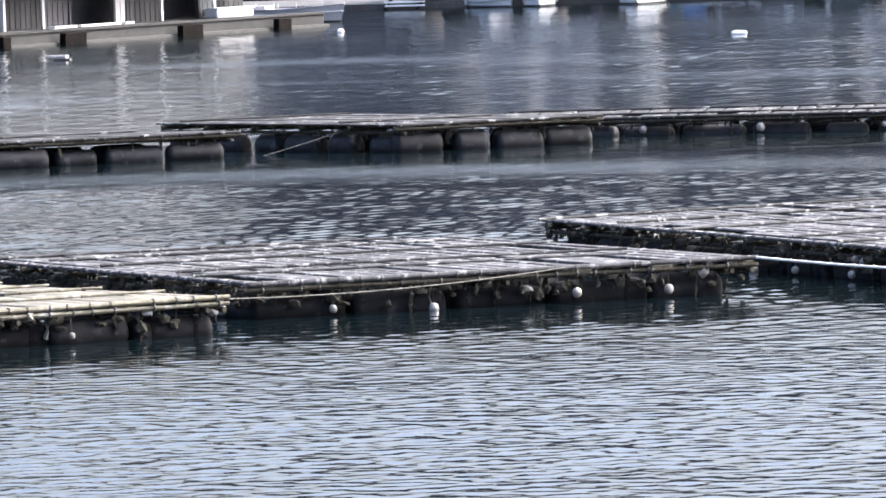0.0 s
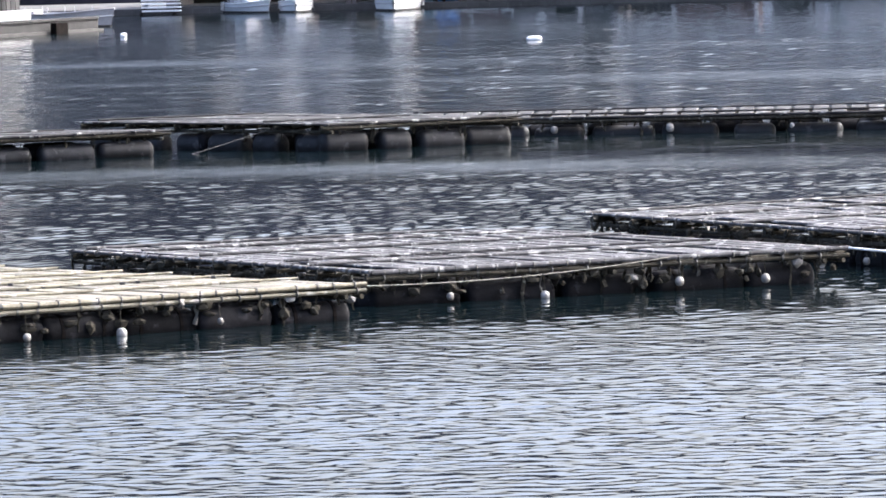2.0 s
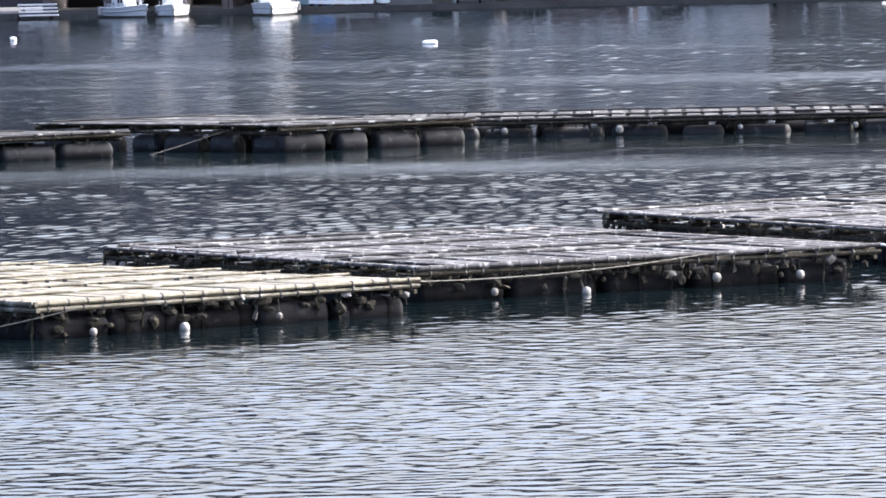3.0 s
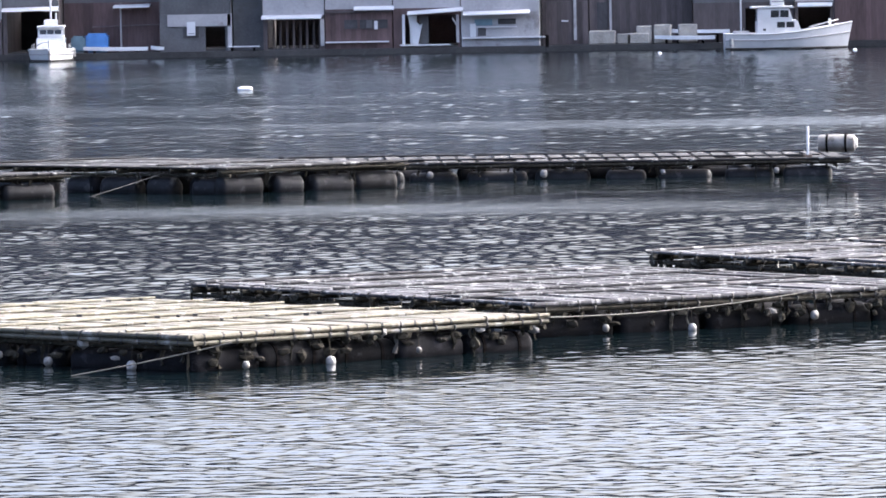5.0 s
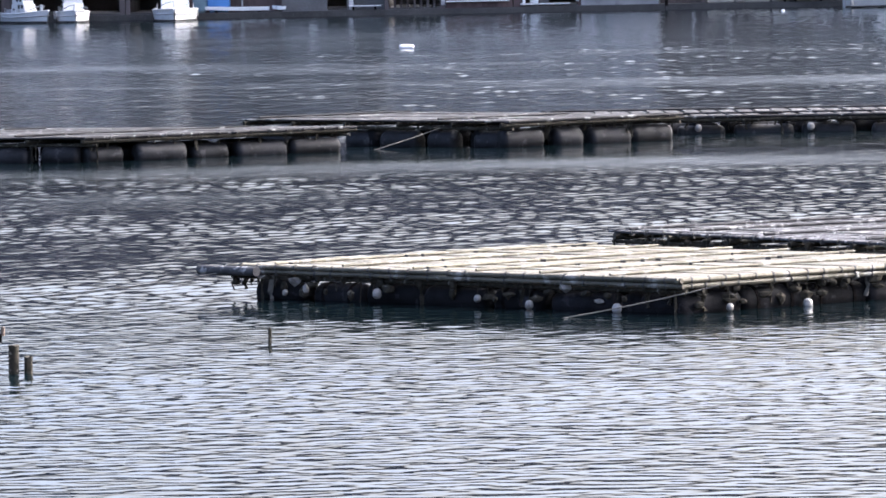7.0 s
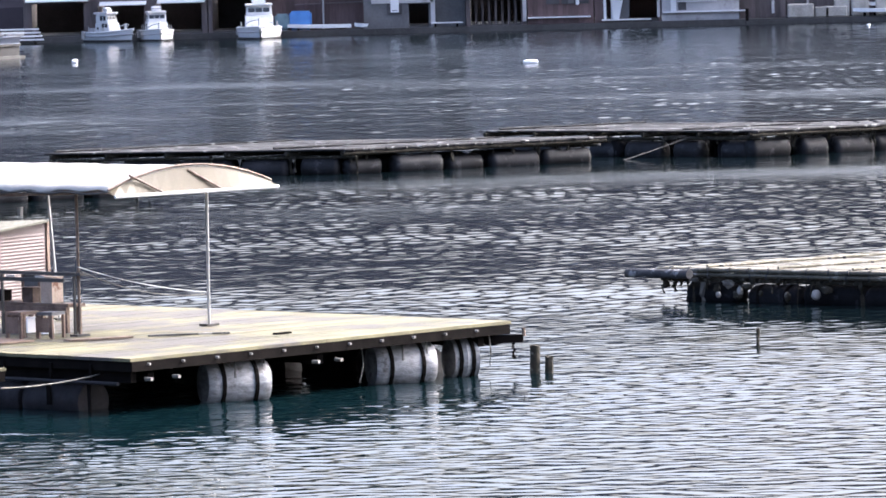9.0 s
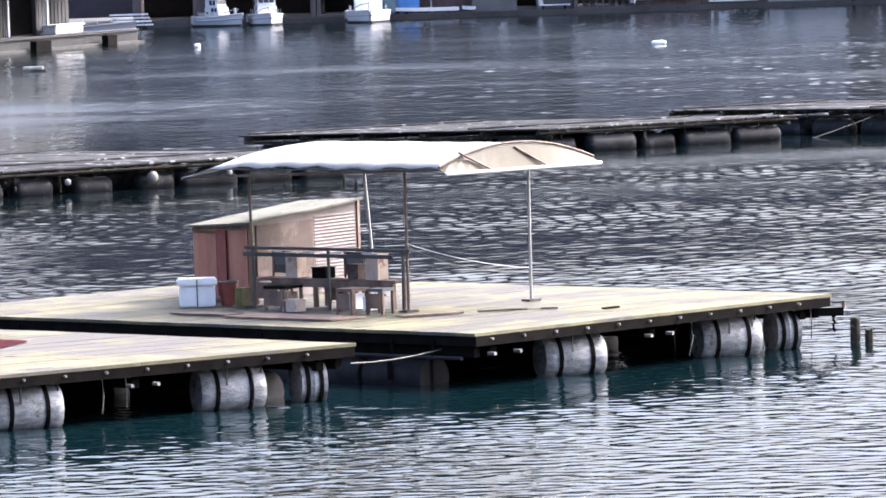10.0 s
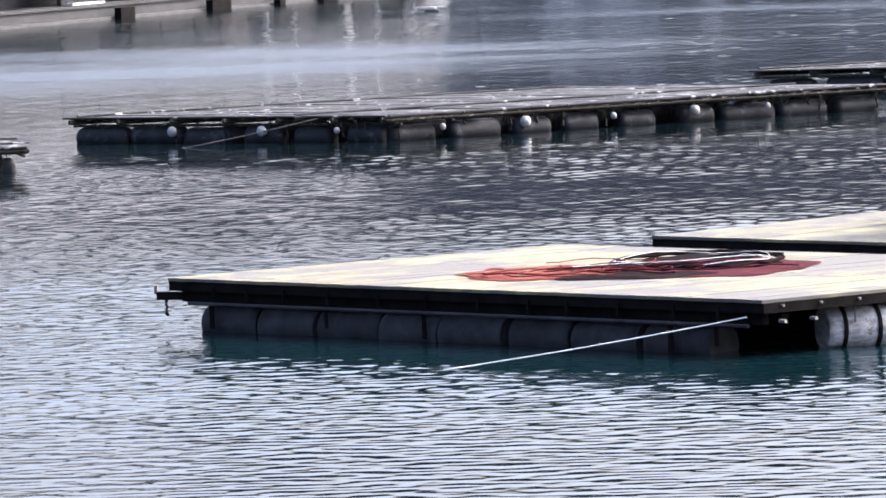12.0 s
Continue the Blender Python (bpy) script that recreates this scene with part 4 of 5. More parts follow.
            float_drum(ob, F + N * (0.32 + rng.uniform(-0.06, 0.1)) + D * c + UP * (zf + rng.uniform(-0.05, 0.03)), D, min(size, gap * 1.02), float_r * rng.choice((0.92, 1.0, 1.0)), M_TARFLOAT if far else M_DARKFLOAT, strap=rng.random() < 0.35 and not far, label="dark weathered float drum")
    for i in range(2):
        for c in range(max(2, int(lu / 1.7))):
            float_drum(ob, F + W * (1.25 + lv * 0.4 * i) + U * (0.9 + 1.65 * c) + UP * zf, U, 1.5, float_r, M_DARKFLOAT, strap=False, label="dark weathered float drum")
    # ropes of weed and shells hanging off the near edges, dark and ragged
    for i in range(int((lu + (lv if left else 0)) * (5.0 if not far else 3.0))):
        on_u = not left or rng.random() < lu / (lu + lv)
        p = F + (U * rng.uniform(0, lu) + W * rng.uniform(0, 0.5) if on_u else W * rng.uniform(0, lv) + U * rng.uniform(0, 0.5)) + UP * (top - 0.15)
        ln = rng.uniform(0.12, 0.52)
        r = rng.uniform(0.012, 0.045)
        bm = tube([p, p + V3(rng.uniform(-0.03, 0.03), 0, -ln * 0.3), p + V3(rng.uniform(-0.04, 0.04), 0, -ln * 0.7), p - UP * ln], r, 5)
        for vt in bm.verts:
            vt.co += Vector((rng.uniform(-1, 1), rng.uniform(-1, 1), 0)) * r * 0.6
        part("hanging_string", bm, M_WEEDSHADE if far or rng.random() < 0.86 else M_OLDROPE, ob)
    if not far:
        for i in range(int((lu + lv) * 3.5)):
            p = F + (U * rng.uniform(0, lu) if i % 2 else W * rng.uniform(0, lv)) + UP * (top - rng.uniform(0.12, 0.5))
            bm = bmesh.new()
            bmesh.ops.create_icosphere(bm, subdivisions=1, radius=1)
            size = Vector((rng.uniform(0.05, 0.16), rng.uniform(0.05, 0.1), rng.uniform(0.05, 0.12)))
            for vt in bm.verts:
                vt.co = p + Vector((vt.co.x * size.x, vt.co.y * size.y, vt.co.z * size.z)) * rng.uniform(0.65, 1.25)
            part("weed_clump", bm, M_WEEDSHADE if rng.random() < 0.9 else M_OLDDRUM, ob)
    # ball floats tied along the edges at the waterline
    if balls:
        for D, N, ln in ((U, W, lu), (W, U, lv if left else 0)):
            for i in range(int(ln / balls)):
                p = F - N * 0.1 + D * (balls * (i + 0.5) + rng.uniform(-0.45, 0.45))
                z = rng.uniform(0.04, 0.2) if not far else top - 0.22 - ball_r
                r = ball_r * rng.choice((0.6, 0.75, 0.9, 1.0))
                ball_float(ob, p + UP * z, r, M_BALL if rng.random() < 0.3 else M_OLDDRUM, "small bleached ball float")
                part("tie_rope", tube([p + UP * (z + r), p + N * 0.04 + UP * (top - 0.1)], 0.008, 5), M_WEEDSHADE, ob)
    return ob, F, U, W, lu, lv


raft((-41.4, 118.95), (-35.6, 123.6), (-49.7, 125.7), 0.62, "oyster raft covered with pale bamboo boards", "pale", 0.36, 1.5, 0.27, 2, 5, 7, 2.0)
raft((-35.9, 126.6), (-28.1, 131.0), (-42.9, 134.6), 0.62, "weathered dark bamboo oyster raft on float drums", "dark", 0.34, 1.7, 0.28, 3, 5, 6, 2.1)
raft((-25.2, 131.6), (-18.4, 137.2), (-34.3, 143.6), 0.62, "weathered dark bamboo oyster raft on float drums", "dark", 0.34, 1.7, 0.28, 4, 5, 8, 1.9)
raft((-46.0, 193.6), (-30.2, 193.0), (-46.4, 198.0), 0.5, "low grey bamboo oyster raft with a white pole", "far", 0.5, 1.7, 0.26, 5, 9, 0, 3.1, 0.11)
raft((-46.9, 187.0), (-42.2, 189.9), (-54.5, 191.9), 0.72, "grey bamboo oyster raft on large float drums", "far", 0.5, 1.4, 0.33, 6, 4, 6, 0)
raft((-57.9, 182.6), (-51.1, 186.6), (-66.2, 184.9), 0.68, "grey bamboo oyster raft on long float drums", "far", 0.5, 1.7, 0.3, 7, 5, 5, 0)
raft((-75.2, 164.9), (-62.4, 173.6), (-83.7, 169.6), 0.66, "grey bamboo oyster raft with pale droppings", "far", 0.5, 1.7, 0.3, 8, 9, 6, 2.6, 0.14)
raft((-87.2, 155.6), (-83.3, 156.2), (-88.0, 159.5), 0.6, "small grey bamboo raft on float drums", "far", 0.5, 1.7, 0.32, 9, 3, 0, 1.9, 0.15)

# ropes and gear of the rafts
rope("mooring_rope", sag(V3(-40.7, 118.9, 0.5), V3(-43.7, 118.6, -0.05), 0.03), 0.011, M_OLDROPE, "grey mooring rope running from a raft into the water")
rope("mooring_rope", sag(V3(-28.0, 130.7, 0.62), V3(-20.0, 128.2, 0.35), 0.12), 0.022, M_ROPE, "pale mooring rope stretched from the raft corner")
rope("mooring_rope", sag(V3(-35.7, 123.7, 0.55), V3(-31.0, 129.0, 0.62), 0.1), 0.01, M_OLDROPE, "grey rope between two rafts")
rope("mooring_rope", sag(V3(-48.5, 188.3, 0.6), V3(-50.6, 187.0, -0.03), 0.02), 0.013, M_STRAP, "dark mooring rope running into the water")
rope("mooring_rope", sag(V3(-77.0, 165.7, 0.6), V3(-80.5, 165.2, -0.03), 0.03), 0.014, M_STRAP, "dark mooring rope running into the water")
rope("mooring_rope", sag(V3(-50.0, 125.7, 0.45), V3(-54.0, 127.0, -0.03), 0.05), 0.014, M_OLDROPE, "thin rope running from the raft corner into the water")

pole = thing("marker_pole", (-31.3, 193.4, 0.5), "white marker pole standing on a raft", "pole")
part("shaft", cyl(bmesh.new(), V3(-31.3, 193.4, 0.5), V3(-31.3, 193.4, 1.35), 0.035, 8), M_EAVE, pole, "", True)
part("foot", block(V3(-31.42, 193.28, 0.5), V3(0.24, 0), V3(0, 0.24), UP * 0.06), M_RUST, pole)
spare = thing("spare_float", (-30.2, 193.4, 0.7), "large grey float lying on the end of a raft", "float")
float_drum(spare, V3(-30.5, 193.6, 0.86), V3(1, -0.12), 1.0, 0.24, M_OLDDRUM, cap=True, name="drum")
log = thing("outrigger_log", (-50.1, 125.8, 0.5), "weathered log end sticking out of a raft corner", "log")
part("shaft", cyl(bmesh.new(), V3(-50.35, 126.2, 0.5), V3(-49.2, 124.9, 0.52), 0.09, 10), M_OLDBAMBOO, log, "", True)


# ---- buoys ----
def buoy(x, y, w, r, label):
    ob = thing("buoy", (x, y, 0), label, "buoy", "buoys")
    bm = revolve([(-w / 2, r * 0.35), (-w * 0.42, r * 0.8), (-w * 0.25, r), (w * 0.25, r), (w * 0.42, r * 0.8), (w / 2, r * 0.35)], 14)
    bmesh.ops.translate(bm, verts=bm.verts, vec=(x, y, r * 0.55))
    part("body", bm, M_FOAM, ob, "", True)
    part("rope_eye", tube([V3(x - w / 2 - 0.05 + 0.05 * math.cos(k), y, r * 0.6 + 0.05 * math.sin(k)) for k in np.linspace(0, 6.28, 9)], 0.015, 6), M_STRAP, ob)


buoy(-54.45, 281.4, 0.62, 0.11, "white oblong mooring buoy floating on the water")
buoy(-74.65, 299.4, 0.26, 0.12, "small round white buoy floating on the water")
buoy(-38.95, 329.5, 0.17, 0.07, "small white net float on the water")
buoy(-29.75, 329.4, 0.17, 0.07, "small white net float on the water")
wf = thing("float_board", (-79.5, 272.2, 0), "white foam float with a dark underside", "float")
bm = block(V3(-79.95, 271.9, 0.08), V3(0.85, 0.08), V3(0, 0.45), UP * 0.13)
bmesh.ops.bevel(bm, geom=bm.edges[:], offset=0.05, segments=2, affect="EDGES")
part("slab", bm, M_CAP, wf)
part("base", block(V3(-79.6, 271.95, -0.08), V3(0.6, 0.06), V3(0, 0.36), UP * 0.158), M_STRAP, wf)


# ---- far shore: quay and boathouses ----
QY = 338.0
PX = 0.0271


def sx(p):
    """Along the shore from a plan ruler of 0.0271 m marks."""
    return -71.07 + PX * p


bm = bmesh.new()
prism(bm, (-150, QY, -1.0), (170, 0, 0), (0, 14, 0), (0, 0, 1.28))
q = new("quay", as_mesh(bm, "quay", M_CONCRETE))
tagged(q, "low dark concrete quay along the far shore", "quay", kind="structure")
ORIGIN[q] = V3(0, 0, 0)
rng = random.Random(11)
x = -92.0
while x < -22:
    w = rng.uniform(0.5, 0.9)
    part("stone", block(V3(x, QY - 0.06, rng.uniform(-0.02, 0.03) - 0.3), V3(w - 0.03, 0), V3(0, 0.07), UP * 0.5), M_CONCRETE, q)
    x += w


def boathouse(p0, p1, label, wall, upper, floor=2.0, eave=None, opening=None, sill=None, depth=7.0, set_back=0.4, roof_h=1.7, z0=0.28):
    """A two-storey boathouse whose front faces the water: lower wall with an opening, upper storey, eave, gable roof."""
    x0, x1 = sx(p0), sx(p1)
    y = QY + set_back
    w = x1 - x0
    ob = thing("boathouse", ((x0 + x1) / 2, y + depth / 2, z0), label, "house", "boathouses")
    X, Y = V3(1, 0), V3(0, 1)
    h2 = floor + 2.5

    def at(px, yy, z):
        return V3(sx(px), yy, z)

    op = opening
    if op:
        a, b, top, kind = op
        if a > p0:
            part("wall", block(at(p0, y, z0), X * (PX * (a - p0)), Y * 0.12, UP * (floor - z0)), wall, ob)
        if b < p1:
            part("wall", block(at(b, y, z0), X * (PX * (p1 - b)), Y * 0.12, UP * (floor - z0)), wall, ob)
        if top < floor:
            part("lintel", block(at(a, y, top), X * (PX * (b - a)), Y * 0.12, UP * (floor - top)), wall, ob)
        part("floor_slab", block(at(p0, y + 0.12, z0), X * w, Y * (depth - 0.3), UP * 0.06), M_CONCRETE, ob)
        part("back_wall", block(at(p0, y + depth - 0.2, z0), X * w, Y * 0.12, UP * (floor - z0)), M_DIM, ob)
    else:
        part("wall", block(at(p0, y, z0), X * w, Y * 0.12, UP * (floor - z0)), wall, ob)
        n = max(3, int(w / 0.24))
        me = as_mesh(block((0, 0, 0), X * (w / n - 0.015), -Y * 0.025, UP * (floor - z0 - 0.05)), "board", wall)
        for i in range(n):
            piece("board", me, ob, at(p0, y - 0.002, z0 + 0.02) + X * (w / n * i))
    part("side_wall", block(at(p0, y + 0.12, z0), X * 0.1, Y * (depth - 0.34), UP * (h2 - z0)), wall, ob)
    part("side_wall", block(at(p1, y + 0.12, z0) - X * 0.1, X * 0.1, Y * (depth - 0.34), UP * (h2 - z0)), wall, ob)
    part("upper_wall", block(at(p0, y, floor + 0.002), X * w, Y * 0.12, UP * (h2 - floor)), upper, ob)
    n = max(3, int(w / 0.32))
    me = as_mesh(block((0, 0, 0), X * 0.03, -Y * 0.02, UP * (h2 - floor - 0.1)), "siding_rib", upper)
    for i in range(n + 1):
        piece("siding_rib", me, ob, at(p0, y - 0.002, floor + 0.05) + X * ((w - 0.03) * i / n))
    for c in (0.3, 0.7):
        win = part("window", block(V3(x0 + w * c - 0.45, y - 0.03, floor + 0.9), X * 0.9, Y * 0.04, UP * 0.95), M_GLASS, ob)
        part("frame", block(V3(x0 + w * c - 0.5, y - 0.06, floor + 0.83), X * 1.0, Y * 0.05, UP * 0.06), M_EAVE, win)
    # gable roof, ridge across the front
    bm = bmesh.new()
    ov = 0.25
    pts = [(x0 - ov, h2 - 0.1), ((x0 + x1) / 2, h2 + roof_h), (x1 + ov, h2 - 0.1)]
    for (xa, za), (xb, zb) in zip(pts, pts[1:]):
        prism(bm, (xa, y - 0.5, za), (xb - xa, 0, zb - za), (0, depth + 0.8, 0), (0, 0, 0.14))
    part("roof", bm, M_TILE, ob, "dark tiled gable roof")
    bm = bmesh.new()
    vs = [[bm.verts.new((px, yy, pz)) for px, pz in ((x0, h2), (x1, h2), ((x0 + x1) / 2, h2 + roof_h))] for yy in (y, y + 0.12)]
    bm.faces.new(vs[0]), bm.faces.new(vs[1][::-1])
    for i in range(3):
        bm.faces.new((vs[0][i], vs[1][i], vs[1][(i + 1) % 3], vs[0][(i + 1) % 3]))
    part("gable", bm, upper, ob)
    if eave:
        a, b, z, reach, tilt = eave
        part("pent_roof", block(at(a, y - reach, z), V3(PX * (b - a), 0, tilt), V3(0, reach - 0.005, 0.14), UP * 0.055), M_EAVE, ob, "white sheet pent roof")
    if sill:
        a, b, z = sill
        part("sill", block(at(a, y - 0.25, z), X * (PX * (b - a)), Y * 0.247, UP * 0.06), M_EAVE, ob, "white ledge")
    return ob, y


def slab(ob, name, p0, p1, z0, z1, material, y=QY + 0.38, t=0.04, label=""):
    return part(name, block(V3(sx(p0), y - t, z0), V3(PX * (p1 - p0), 0), V3(0, t), UP * (z1 - z0)), material, ob, label)


boathouse(-340, -215, "grey boathouse with a dark open bay", M_BARN, M_GREYWALL, 2.1, opening=(-325, -230, 1.9, 0), eave=(-335, -220, 2.0, 0.5, 0))
boathouse(-215, -110, "old dark boathouse with a white pent roof", M_BARN, M_SIDING, 2.1, opening=(-205, -120, 1.75, 0), eave=(-200, -115, 1.75, 0.5, 0))
boathouse(-110, -5, "old boathouse with pale siding above an open bay", M_BARN, M_SIDING, 2.0, opening=(-100, -15, 1.8, 0), eave=(-95, -8, 1.8, 0.5, 0))
boathouse(-3, 98, "dark open boathouse with a long white eave", M_BARN, M_GREYWALL, 2.6, opening=(4, 92, 2.4, 0), eave=(-3, 98, 2.35, 0.6, 0.05))
h1, y1 = boathouse(100, 278, "plain dark brown boathouse wall", M_REDBARN, M_GREYWALL, 2.7, set_back=2.2)
h2, y2 = boathouse(280, 408, "grey boathouse with a dark doorway and a paper notice", M_GREYWALL, M_GREYWALL, 2.1, opening=(362, 398, 1.45, 0))
slab(h2, "fascia", 294, 408, 1.5, 2.08, M_SIDING, label="pale fascia board")
slab(h2, "notice", 329, 344, 1.05, 1.72, M_EAVE, QY + 0.335, 0.02, "white paper notice")
slab(h2, "notice_line", 331.5, 341.5, 1.13, 1.16, M_STRAP, QY + 0.314, 0.004)
slab(h2, "shutter", 322, 350, 0.95, 1.78, M_DIM, QY + 0.385, 0.03)
slab(h2, "corner_board", 402, 410, 0.3, 2.1, M_SIDING)
boathouse(410, 464, "narrow grey rendered house front", M_GREYWALL, M_GREYWALL, 2.1, set_back=1.2)
h3, y3 = boathouse(466, 576, "boathouse with pale siding and a dark slatted bay", M_BARN, M_SIDING, 1.95, opening=(474, 566, 1.8, 0), eave=(464, 572, 1.78, 0.5, 0))
for i in range(7):
    part("slat", block(V3(sx(482 + 12 * i), QY + 0.8, 0.34), V3(0.1, 0), V3(0, 0.06), UP * 1.4), M_BARN, h3)
slab(h3, "corner_board", 569, 576, 0.45, 1.75, M_SIDING)
h4, y4 = boathouse(578, 698, "boathouse with red-brown boards below pale siding", M_REDBARN, M_SIDING, 2.2, eave=(630, 702, 2.14, 0.3, 0), sill=(578, 692, 0.58))
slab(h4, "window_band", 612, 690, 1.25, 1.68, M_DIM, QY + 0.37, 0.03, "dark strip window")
slab(h4, "mullion", 636, 640, 1.25, 1.68, M_REDBARN, QY + 0.335, 0.02)
slab(h4, "cloth", 666, 672, 1.2, 1.62, M_EAVE, QY + 0.335, 0.02)
slab(h4, "shutter", 652, 662, 1.27, 1.66, M_GREYWALL, QY + 0.335, 0.02)
slab(h4, "band", 578, 698, 2.02, 2.14, M_BARN, QY + 0.36, 0.05)
h5, y5 = boathouse(700, 820, "boathouse with an open bay hung with a white curtain", M_REDBARN, M_SIDING, 2.2, opening=(716, 816, 1.85, 0), eave=(726, 826, 1.86, 0.5, 0.17), sill=(712, 802, 0.38))
part("curtain", block(V3(sx(729), QY + 0.62, 0.45), V3(0.34, 0), V3(0, 0.03), UP * 1.38), M_EAVE, h5, "white hanging cloth")
bm = bmesh.new()
row = [(sx(726), 1.85), (sx(731), 1.85), (sx(748), 1.35), (sx(752), 1.45), (sx(744), 0.44), (sx(734), 0.44)]
f0 = [bm.verts.new((a, QY + 0.5, b)) for a, b in row]
f1 = [bm.verts.new((a, QY + 0.53, b)) for a, b in row]
bm.faces.new(f0), bm.faces.new(f1[::-1])
for i in range(6):
    bm.faces.new((f0[i], f1[i], f1[(i + 1) % 6], f0[(i + 1) % 6]))
part("curtain", bm, M_EAVE, h5, "white hanging cloth")
part("panel", block(V3(sx(746), QY + 0.7, 0.45), V3(0.45, 0), V3(0, 0.03), UP * 1.35), M_GREYWALL, h5)
slab(h5, "post", 716, 721, 0.45, 1.9, M_EAVE, label="white post")
slab(h5, "post", 813, 818, 0.5, 1.85, M_SIDING)
part("brace", cyl(bmesh.new(), V3(sx(806), QY + 0.33, 1.7), V3(sx(815), QY + 0.33, 1.3), 0.04, 6), M_SIDING, h5)
h6, y6 = boathouse(822, 962, "pale weathered boathouse with a long white ledge", M_SIDING, M_SIDING, 2.15, eave=(826, 946, 1.8, 0.6, 0.05), sill=(824, 976, 0.68))
slab(h6, "window", 888, 920, 1.35, 1.62, M_DIM, QY + 0.37, 0.03, "dark window")
slab(h6, "window", 846, 878, 1.3, 1.6, M_TEALTARP, QY + 0.37, 0.03)
# Flat dark plate in place of a shaded opening.
slab(h6, "doorway", 852, 866, 0.8, 1.22, M_DIM, QY + 0.37, 0.03)
slab(h6, "shelf", 850, 922, 1.2, 1.25, M_EAVE, QY + 0.37, 0.1)
slab(h6, "cabinet", 838, 848, 0.76, 1.4, M_EAVE, QY + 0.37, 0.08)
slab(h6, "corner_board", 950, 958, 0.75, 2.1, M_SIDING)
slab(h6, "pier_post", 973, 979, -0.2, 0.8, M_BEAM, QY + 0.1, 0.15)
h7, y7 = boathouse(964, 1048, "old brown plank boathouse", M_BARN, M_BARN, 2.4, set_back=1.6)
slab(h7, "drainpipe", 1022, 1027, 0.5, 2.5, M_SIDING, y7 - 0.03, 0.08)
slab(h7, "shelf", 1000, 1012, 1.4, 1.46, M_EAVE, y7 - 0.03, 0.1)
h8, y8 = boathouse(1050, 1235, "large old barn of dark upright boards", M_BARN, M_BARN, 2.6, set_back=1.8)
slab(h8, "drainpipe", 1086, 1090, 0.6, 2.7, M_SIDING, y8 - 0.03, 0.07)
slab(h8, "door", 1064, 1082, 0.4, 2.3, M_DIM, y8 - 0.03, 0.03)
h9, y9 = boathouse(1237, 1418, "dark grey boathouse behind a moored boat", M_BARN, M_GREYWALL, 2.2, set_back=1.0, opening=(1330, 1412, 1.9, 0))
boathouse(1420, 1488, "dark open boathouse with pale upper wall", M_BARN, M_SIDING, 2.2, opening=(1424, 1482, 1.9, 0), eave=(1424, 1486, 1.95, 0.3, 0))
boathouse(1490, 1640, "boathouse clad with red-brown boards", M_REDBARN, M_REDBARN, 2.6)
boathouse(1642, 1790, "old dark boathouse with pale upper wall", M_BARN, M_SIDING, 2.3)
boathouse(1792, 1920, "grey boathouse with pale upper siding", M_GREYWALL, M_SIDING, 2.3)

# stone blocks along the quay before the barn
blocks = ((1050, 1100, 0.3, 0.95), (1100, 1128, 0.3, 0.78), (1118, 1160, 0.28, 0.8), (1135, 1165, 0.82, 1.15), (1166, 1200, 0.3, 1.2), (1210, 1246, 0.7, 1.2))
for a, b, z0, z1 in blocks:
    bm = block(V3(sx(a), QY + 0.5 + (0.02 if z0 < 0.5 else 0.1), 0.28), V3(PX * (b - a - 2), 0), V3(0, 0.7), UP * (z1 - 0.28))
    bmesh.ops.bevel(bm, geom=bm.edges[:], offset=0.05, segments=1, affect="EDGES")
    solo("stone_block", bm, M_PALESTONE, "pale worn stone block standing on the quay", "stone", "quay stones")


